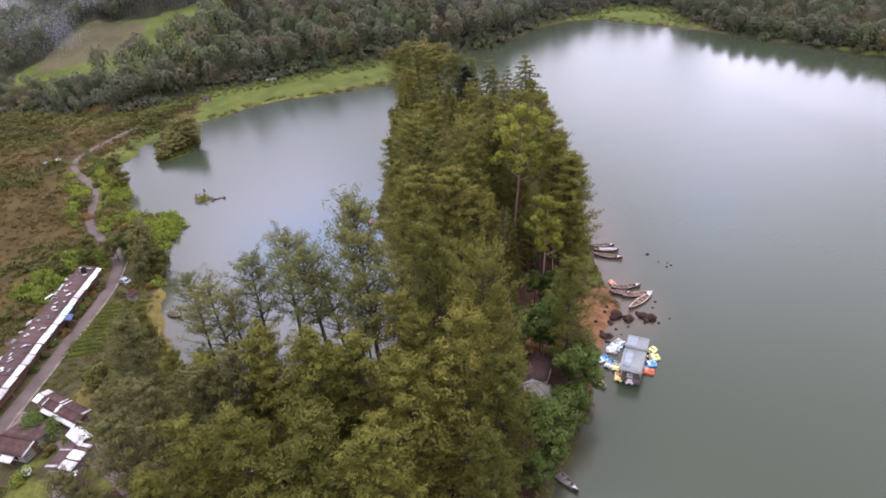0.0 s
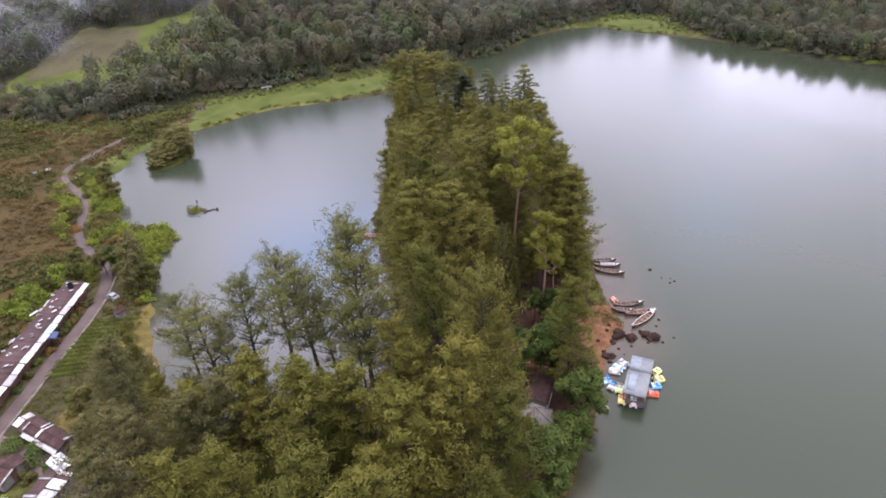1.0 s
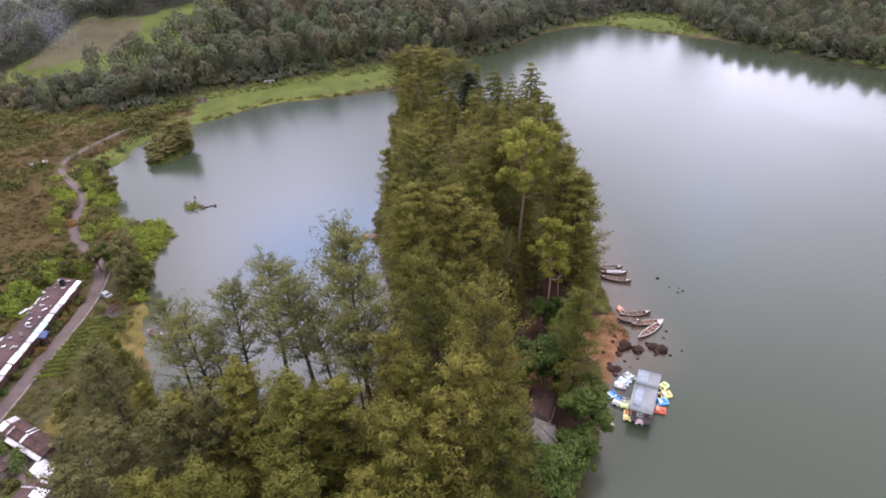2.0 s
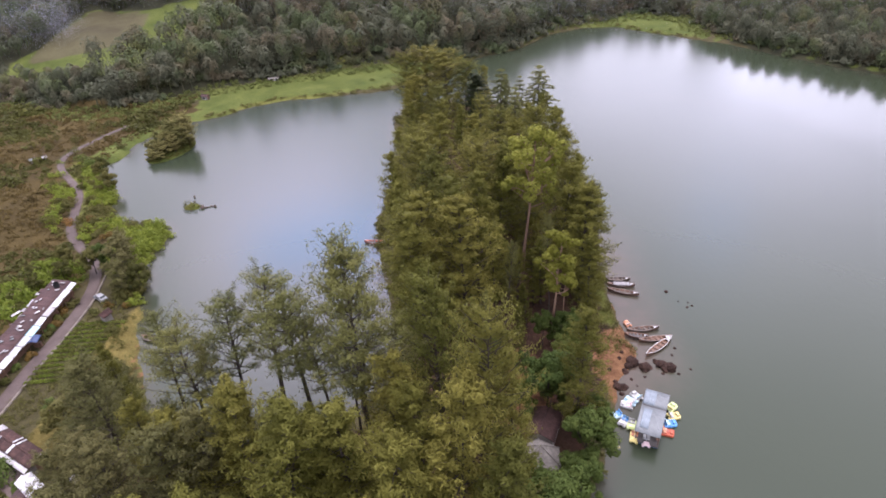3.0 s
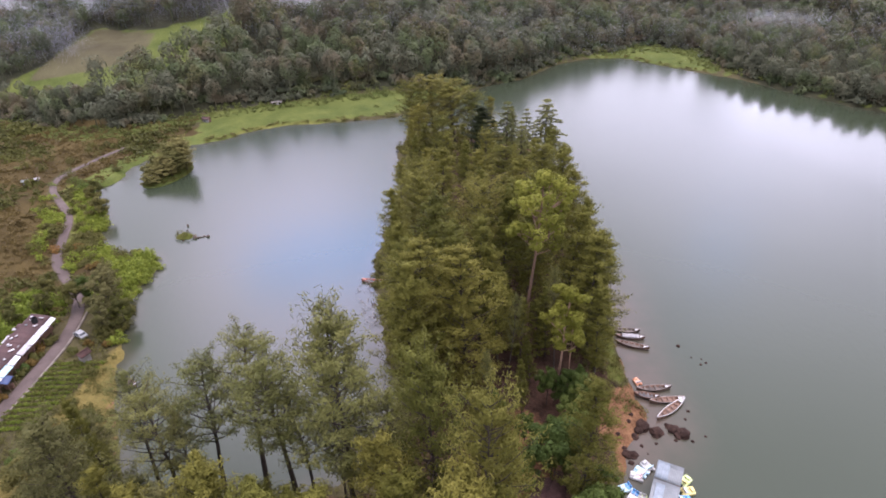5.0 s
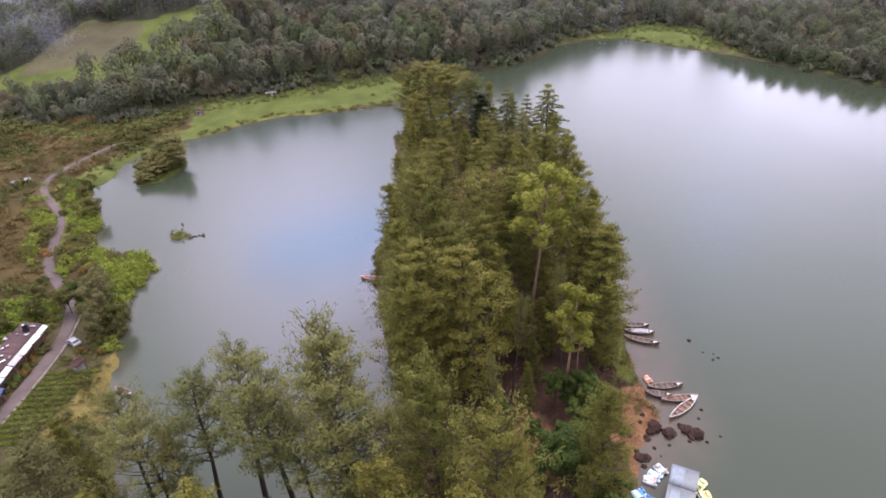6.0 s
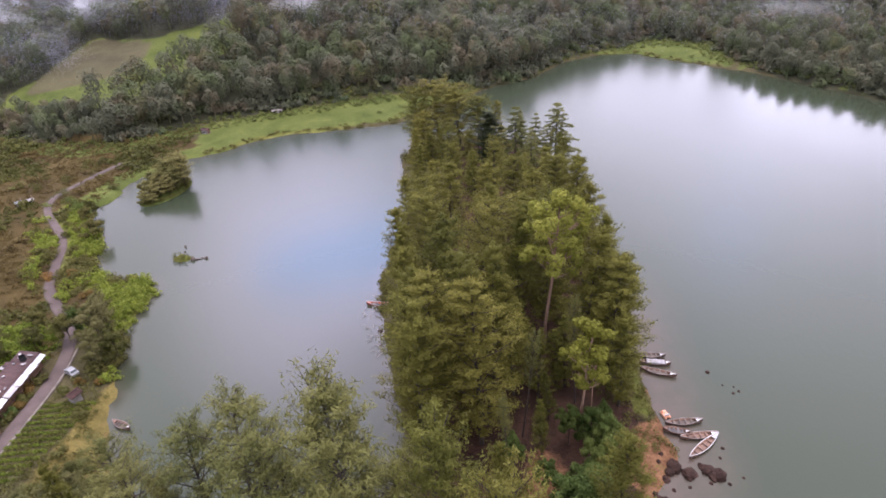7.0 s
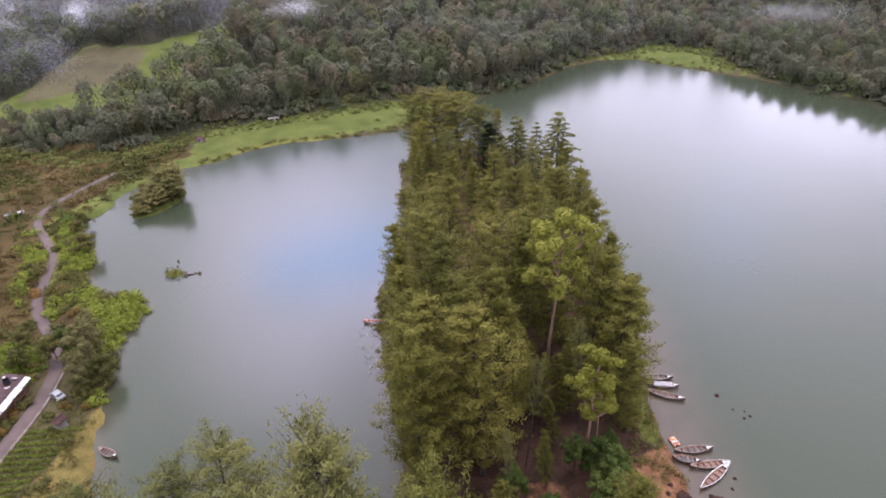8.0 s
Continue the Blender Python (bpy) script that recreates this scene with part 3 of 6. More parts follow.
def part(name, bm, mat, parent=None, label="", smooth=False):
    """A bmesh, or a mesh that is ready, as one object under a thing or a part."""
    if isinstance(bm, bmesh.types.BMesh):
        me = bpy.data.meshes.new(name)
        bm.normal_update()
        bm.to_mesh(me)
        bm.free()
    else:
        me = bm
    if smooth:
        me.polygons.foreach_set("use_smooth", np.ones(len(me.polygons), bool))
    if not me.materials:
        me.materials.append(mat)
    ob = new(name, me)
    ob.parent = parent
    if label:
        ob["label"] = label
    return ob


def thing(name, m, label, category, group="", kind=""):
    ob = new(name)
    ob.empty_display_size = 0.3
    ob.matrix_basis = m
    return tagged(ob, label, category, group, kind)


road = part("road", strip_mesh("road", ROAD, (-1.2, -1.08, -0.6, 0, 0.6, 1.08, 1.2), (0.02, 0.1, 0.13, 0.15, 0.13, 0.1, 0.02), 0.8, 0.4), ASPHALT)
tagged(road, "narrow worn grey-brown asphalt road along the lake", "road", kind="structure")
part("kerb", strip_mesh("kerb", ROAD[:7], (1.18, 1.2, 1.48, 1.5), (0.0, 0.22, 0.22, 0.0)), CONCRETE, road, "pale concrete edging")
lane = part("road", strip_mesh("lane", LANE, (-1.4, -1.2, 0, 1.2, 1.4), (0.02, 0.1, 0.13, 0.1, 0.02)), ASPHALT)
tagged(lane, "short grey lane between the stalls and houses", "road", kind="structure")


# ---- plants ----
def tube(pts, radii, sides=6):
    """A tapered limb as quads."""
    pts = np.asarray(pts, float)
    t = np.gradient(pts, axis=0)
    t /= np.linalg.norm(t, axis=1)[:, None] + 1e-9
    ref = np.where(np.abs(t[:, 2:3]) > 0.9, np.array([[1.0, 0, 0]]), np.array([[0, 0, 1.0]]))
    a = np.cross(t, ref)
    a /= np.linalg.norm(a, axis=1)[:, None] + 1e-9
    b = np.cross(t, a)
    ang = np.arange(sides) * 2 * np.pi / sides
    v = pts[:, None] + (a[:, None] * np.cos(ang)[None, :, None] + b[:, None] * np.sin(ang)[None, :, None]) * np.asarray(radii)[:, None, None]
    n = len(pts)
    f = [(i * sides + j, i * sides + (j + 1) % sides, (i + 1) * sides + (j + 1) % sides, (i + 1) * sides + j) for i in range(n - 1) for j in range(sides)]
    return v.reshape(-1, 3), np.array(f)


def merged(pieces):
    vs, fs, k = [], [], 0
    for v, f in pieces:
        vs.append(v)
        fs.append(np.asarray(f) + k)
        k += len(v)
    return np.concatenate(vs), np.concatenate(fs)


def unit(v):
    return v / (np.linalg.norm(v, axis=-1, keepdims=True) + 1e-9)


def sprays(rng, c, way, length, width, face=None):
    """A pointed leaf spray at each centre, along its way; face: the way its upper side looks."""
    n = len(c)
    way = unit(way)
    if face is None:
        face = rng.normal(size=(n, 3))
    else:
        face = unit(face) + rng.normal(0, 0.3, (n, 3))
        way = unit(way - unit(face) * np.sum(way * unit(face), 1, keepdims=True))
    s = unit(np.cross(way, face))
    l = length * rng.uniform(0.6, 1.35, (n, 1))
    w = width * rng.uniform(0.6, 1.35, (n, 1))
    v = np.stack([c - way * l / 2 + s * w / 2, c - way * l / 2 - s * w / 2, c + way * l / 2], 1).reshape(-1, 3)
    return v, np.arange(3 * n).reshape(-1, 3)


def cut(made):
    """Quads cut into triangles."""
    v, f = made
    return v, np.concatenate([f[:, :3], f[:, [0, 2, 3]]])


def bend_trunk(rng, H, lean=0.03, n=8):
    z = np.linspace(0, H, n)
    w = np.cumsum(rng.normal(0, lean * H / n, (n, 2)), 0)
    w -= w[0]
    return np.column_stack([w, z])


def conifer(seed, H=25.0, R=4.6, base=0.18, boughs=60, clumps=3, leaves=60, spray=0.45, wide=0.14, power=0.62, rise=(0.1, 0.6), puff=0.75, trunk_r=0.3, full=0.4):
    """A conifer: ascending boughs that end in separate plumes of needles."""
    rng = np.random.default_rng(seed)
    tr = bend_trunk(rng, H)
    trunk = [tube(tr - [0, 0, 0.4], trunk_r * (1 - tr[:, 2] / H * 0.9), 7)]
    cs, ds, fs = [], [], []
    lobes = rng.uniform(0, 6.28, 3)

    def plume(e, d, r, n):
        g = unit(rng.normal(size=(n, 3)) + [0, 0, 0.2]) * rng.uniform(0.45, 1.0, (n, 1))
        cs.append(e + g * r * [0.8, 0.8, 0.6] + d * rng.uniform(-0.9, 0.7, (n, 1)) * r)
        ds.append(d * 0.8 + g * 0.5 + rng.normal(0, 0.4, (n, 3)) + [0, 0, 0.45])
        fs.append(g + d * 0.4 + [0, 0, 0.4])

    for i in range(boughs):
        u = base + (1 - base) * (i + rng.uniform(0, 1)) / boughs * 0.97
        q = (u - base) / (1 - base)
        az = i * 2.399 + rng.uniform(-0.5, 0.5)
        lump = 1 + 0.2 * math.sin(az * 2 + lobes[0]) + 0.16 * math.sin(az * 3 + q * 9 + lobes[1])
        L = max(0.55, R * (1 - q) ** power * min(1.0, 0.6 + q * 2.0) * rng.uniform(0.6, 1.1) * lump)
        o = np.array([np.interp(u * H, tr[:, 2], tr[:, 0]), np.interp(u * H, tr[:, 2], tr[:, 1]), u * H])
        up = rng.uniform(*rise)
        d = np.array([math.cos(az), math.sin(az), up])
        tip = o + d * L
        mid = o + d * L * 0.5 - [0, 0, 0.07 * L]
        trunk.append(tube([o, mid, tip], [0.08 * (1 - q) + 0.03, 0.045, 0.015], 3))
        side = np.array([-math.sin(az), math.cos(az), 0.0])
        r = puff * (0.55 + 0.45 * min(1.0, L / (0.7 * R)))
        for k in range(clumps):
            v = 1.0 if k == 0 else rng.uniform(full, 0.9)
            e = o * (1 - v) ** 2 + mid * 2 * v * (1 - v) + tip * v * v
            if k:
                e = e + side * rng.choice((-1, 1)) * rng.uniform(0.12, 0.36) * L * v
            plume(e, unit(d), r * rng.uniform(0.75, 1.2), leaves)
    for k in range(3):
        plume(tr[-1] - [0, 0, 0.2 + 0.5 * k], np.array([0, 0, 1.0]), puff * (0.35 + 0.16 * k), leaves // 2)
    return merged(trunk), sprays(rng, np.concatenate(cs), np.concatenate(ds), spray, wide, np.concatenate(fs))


def layered(seed, H=18.0, R=3.2):
    """A conifer of open whorls with drooping tips."""
    rng = np.random.default_rng(seed)
    tr = bend_trunk(rng, H, 0.01)
    trunk = [tube(tr - [0, 0, 0.4], 0.24 * (1 - tr[:, 2] / H * 0.9), 7)]
    cs, ds = [], []
    for k, z in enumerate(np.arange(H * 0.3, H - 0.3, 1.5)):
        q = z / H
        for j in range(6):
            az = j * 1.047 + k * 0.6 + rng.uniform(-0.25, 0.25)
            L = R * (1.02 - q) ** 0.7 * rng.uniform(0.7, 1.15)
            d = np.array([math.cos(az), math.sin(az), 0.0])
            s = np.linspace(0, 1, 5)
            pts = np.array([0, 0, z]) + d * (L * s)[:, None] + np.array([0, 0, 1.0]) * (0.25 * L * s - 0.35 * L * s * s)[:, None]
            trunk.append(tube(pts, 0.05 * (1 - s * 0.8), 4))
            for t in np.linspace(0.3, 1.0, max(3, int(L * 3))):
                p = np.array([np.interp(t, s, pts[:, a]) for a in range(3)])
                cs.append(p + rng.normal(0, 0.16, (9, 3)) * [1, 1, 0.5])
                ds.append(d * 0.6 + rng.normal(0, 0.5, (9, 3)))
    return merged(trunk), sprays(rng, np.concatenate(cs), np.concatenate(ds), 0.6, 0.25, np.concatenate(ds) * [0.3, 0.3, 0.3] + [0, 0, 1])


def limbed(seed, H=22.0, R=4.5, first=0.45, limbs=8, clumps=5, leaves=75, spray=0.75, wide=0.42, trunk_r=0.28, puff=1.05, flat=0.75, thick=0.42):
    """A broadleaf tree: forked limbs that end in clumps of leaves."""
    rng = np.random.default_rng(seed)
    tr = bend_trunk(rng, H * 0.85, 0.035)
    wood = [tube(tr - [0, 0, 0.4], trunk_r * (1 - tr[:, 2] / H * 0.85), 8)]
    cs, ds, fs = [], [], []
    for i in range(limbs):
        q = (i + rng.uniform(0.2, 0.8)) / limbs
        u = first + (0.84 - first) * q
        o = np.array([np.interp(u * H, tr[:, 2], tr[:, 0]), np.interp(u * H, tr[:, 2], tr[:, 1]), u * H])
        az = i * 2.399 + rng.uniform(-0.4, 0.4)
        L = R * (1.05 - 0.55 * q) * rng.uniform(0.75, 1.1)
        tip = o + np.array([math.cos(az) * L, math.sin(az) * L, L * rng.uniform(0.35, 0.8)])
        mid = (o + tip) / 2 + rng.normal(0, 0.25, 3) - [0, 0, 0.15 * L]
        wood.append(tube([o, mid, tip], [trunk_r * thick, trunk_r * thick * 0.62, 0.05], 6))
        for j in range(clumps):
            e = tip + rng.normal(0, 1.0, 3) * [R * 0.24, R * 0.24, R * 0.18] if j else tip
            wood.append(tube([mid, (mid + e) / 2 + rng.normal(0, 0.15, 3), e], [0.07, 0.05, 0.02], 4))
            g = rng.normal(size=(leaves, 3))
            g = unit(g) * rng.uniform(0.55, 1.0, (leaves, 1)) * puff * rng.uniform(0.8, 1.2)
            cs.append(e + g * [1, 1, flat])
            ds.append(g + rng.normal(0, 0.8, (leaves, 3)))
            fs.append(g / puff + [0, 0, 0.35])
    g = unit(rng.normal(size=(leaves * 3, 3))) * rng.uniform(0.4, 1.0, (leaves * 3, 1)) * puff * 1.4
    cs.append(tr[-1] + [0, 0, puff * 0.6] + g)
    ds.append(g + rng.normal(0, 0.8, (leaves * 3, 3)))
    fs.append(g / puff + [0, 0, 0.35])
    return merged(wood), sprays(rng, np.concatenate(cs), np.concatenate(ds), spray, wide, np.concatenate(fs))


def two_meshes(name, made):
    (tv, tf), (cv, cf) = made
    return quads(name + "_trunk", tv, tf, True), quads(name + "_crown", cv, cf)


# kind: meshes built at their own height, bark, leaves, words
KINDS = {
    "conifer": ([two_meshes("conifer", conifer(11 + i, 25, (4.7, 5.2, 4.9, 5.5, 4.8)[i], 0.1, 96, 4, 33, 0.47, 0.125, (0.4, 0.5, 0.44, 0.58, 0.46)[i], (0.15, 0.9), 0.86)) for i in range(5)], 25, BARK_DARK, LEAF_CONIFER, "conifer_tree", "tall bushy olive-green conifer on the wooded peninsula", "tree"),
    "fir": ([two_meshes("fir", conifer(21 + i, 25, 5.0 + 0.4 * (i % 3), 0.12, 84, 4, 20, 0.64, 0.17, (0.42, 0.56, 0.46, 0.62, 0.5)[i], (0.05, 0.7), 1.05)) for i in range(5)], 25, BARK_DARK, LEAF_CONIFER, "conifer_tree", "tall bushy olive-green conifer on the wooded peninsula", "tree"),
    "pine": ([two_meshes("pine", conifer(31 + i, 26, (3.9, 3.5, 4.2, 3.7)[i], (0.56, 0.6, 0.52, 0.58)[i], 50, 3, 38, 0.36, 0.085, 0.3, (0.4, 1.2), 0.82, 0.36, 0.45)) for i in range(4)], 26, BARK_DARK, LEAF_PINE, "pine_tree", "slender pine with a bare dark trunk and thin crown", "tree"),
    "stone_pine": ([two_meshes("stone_pine", conifer(37, 28, 4.4, 0.46, 96, 4, 36, 0.4, 0.1, 0.34, (0.35, 1.1), 0.88, 0.38))], 28, BARK_DARK, LEAF_PINE, "tall_pine", "tall pine with dark trunk and a full oval crown", "tree"),
    "grey": ([two_meshes("grey", conifer(41 + i, 20, 4.2, 0.15, 80, 3, 38, 0.4, 0.115, 0.44, (0.35, 1.1), 0.85, 0.22)) for i in range(2)], 20, BARK_DARK, LEAF_GREY, "feathery_tree", "feathery grey-green tree near the stalls", "tree"),
    "round": ([two_meshes("round", conifer(45 + i, 20, 4.9, (0.16, 0.22, 0.12)[i], 110, 4, 34, 0.36, 0.1, (0.3, 0.36, 0.28)[i], (0.3, 1.0), 0.8, 0.26)) for i in range(3)], 20, BARK_DARK, LEAF_SUNNY, "spreading_tree", "spreading olive-green tree with a rounded crown", "tree"),
    "gum": ([two_meshes("gum", limbed(53, 24, 3.7, 0.46, 19, 3, 170, 0.3, 0.2, 0.25, 0.88, 0.8, 0.3))], 24, BARK_PALE, LEAF_GUM, "gum_tree", "gum tree with pale trunk and yellow-green leaf clumps", "tree"),
    "broad": ([two_meshes("broad", limbed(61 + i, 12, 3.6, 0.28, 9, 5, 160, 0.46, 0.33, 0.2, 1.15, 0.8)) for i in range(3)], 12, BARK_DARK, LEAF_BROAD, "broadleaf_tree", "dense fresh-green broadleaf tree at the water's edge", "tree"),
    "bright": ([two_meshes("bright", limbed(73, 20, 2.3, 0.42, 15, 3, 130, 0.34, 0.22, 0.19, 0.72, 0.75))], 20, BARK_PALE, LEAF_LIME, "slim_tree", "slim tree with a bright green crown and pale trunk", "tree"),
    "dark": ([two_meshes("dark", conifer(81, 18, 2.3, 0.12, 52, 3, 44, 0.5, 0.2, 0.45, (0.4, 1.0), 0.7, 0.22))], 18, BARK_DARK, LEAF_DARK, "cypress_tree", "dense dark green cypress among lighter conifers", "tree"),
    "layered": ([two_meshes("layered", layered(91 + i, 18, 5.2)) for i in range(2)], 18, BARK_DARK, LEAF_PINE, "whorled_conifer", "open conifer with tiers of separate branches", "tree"),
    "bank": ([two_meshes("bank", limbed(101 + i, 8, 2.8, 0.2, 8, 4, 130, 0.42, 0.28, 0.16, 1.05, 0.85)) for i in range(3)], 8, BARK_DARK, LEAF_OLIVE, "small_tree", "small olive-green tree on the lake bank", "tree"),
    "willow": ([two_meshes("willow", conifer(111, 10, 3.6, 0.1, 44, 2, 46, 0.5, 0.16, 0.5, (0.3, 1.0), 0.8, 0.2))], 10, BARK_DARK, LEAF_GREY, "bank_tree", "dull grey-green feathery tree above the lake bank", "tree"),
    "islet": ([two_meshes("islet", conifer(113 + i, 10, 3.7, 0.08, 60, 3, 34, 0.42, 0.15, 0.4, (0.3, 1.0), 0.85, 0.18)) for i in range(2)], 10, BARK_DARK, LEAF_ISLET, "islet_tree", "feathery olive-green tree on the small islet", "tree"),
    "islet_shrub": ([two_meshes("islet_shrub", limbed(117 + i, 8, 2.9, 0.15, 9, 4, 120, 0.38, 0.24, 0.14, 1.05, 0.8)) for i in range(2)], 8, BARK_DARK, LEAF_ISLET, "small_tree", "low olive-green tree at the islet's edge", "tree"),
}
tree_rng = random.Random(5)
SPOTS = []


def plant(kind, x, y, top, wide=1.0, group="trees of the peninsula"):
    meshes, H, bark, leaf, name, label, category = KINDS[kind]
    trunk, crown = meshes[tree_rng.randrange(len(meshes))]
    z = max(ground_z(x, y), 0.05) - 0.05
    k = (top - z) / H
    wide *= 1.12 if kind in ("conifer", "fir") and y > 72 else 1.0
    t = thing(name, Matrix.LocRotScale((x, y, z), Euler((radians(tree_rng.uniform(-4, 4)), radians(tree_rng.uniform(-4, 4)), tree_rng.uniform(0, 6.28))), (k * wide, k * wide, k)), label, category, group)
    part("trunk", trunk, bark, t)
    part("crown", crown, leaf, t)
    SPOTS.append((x, y))
    return t


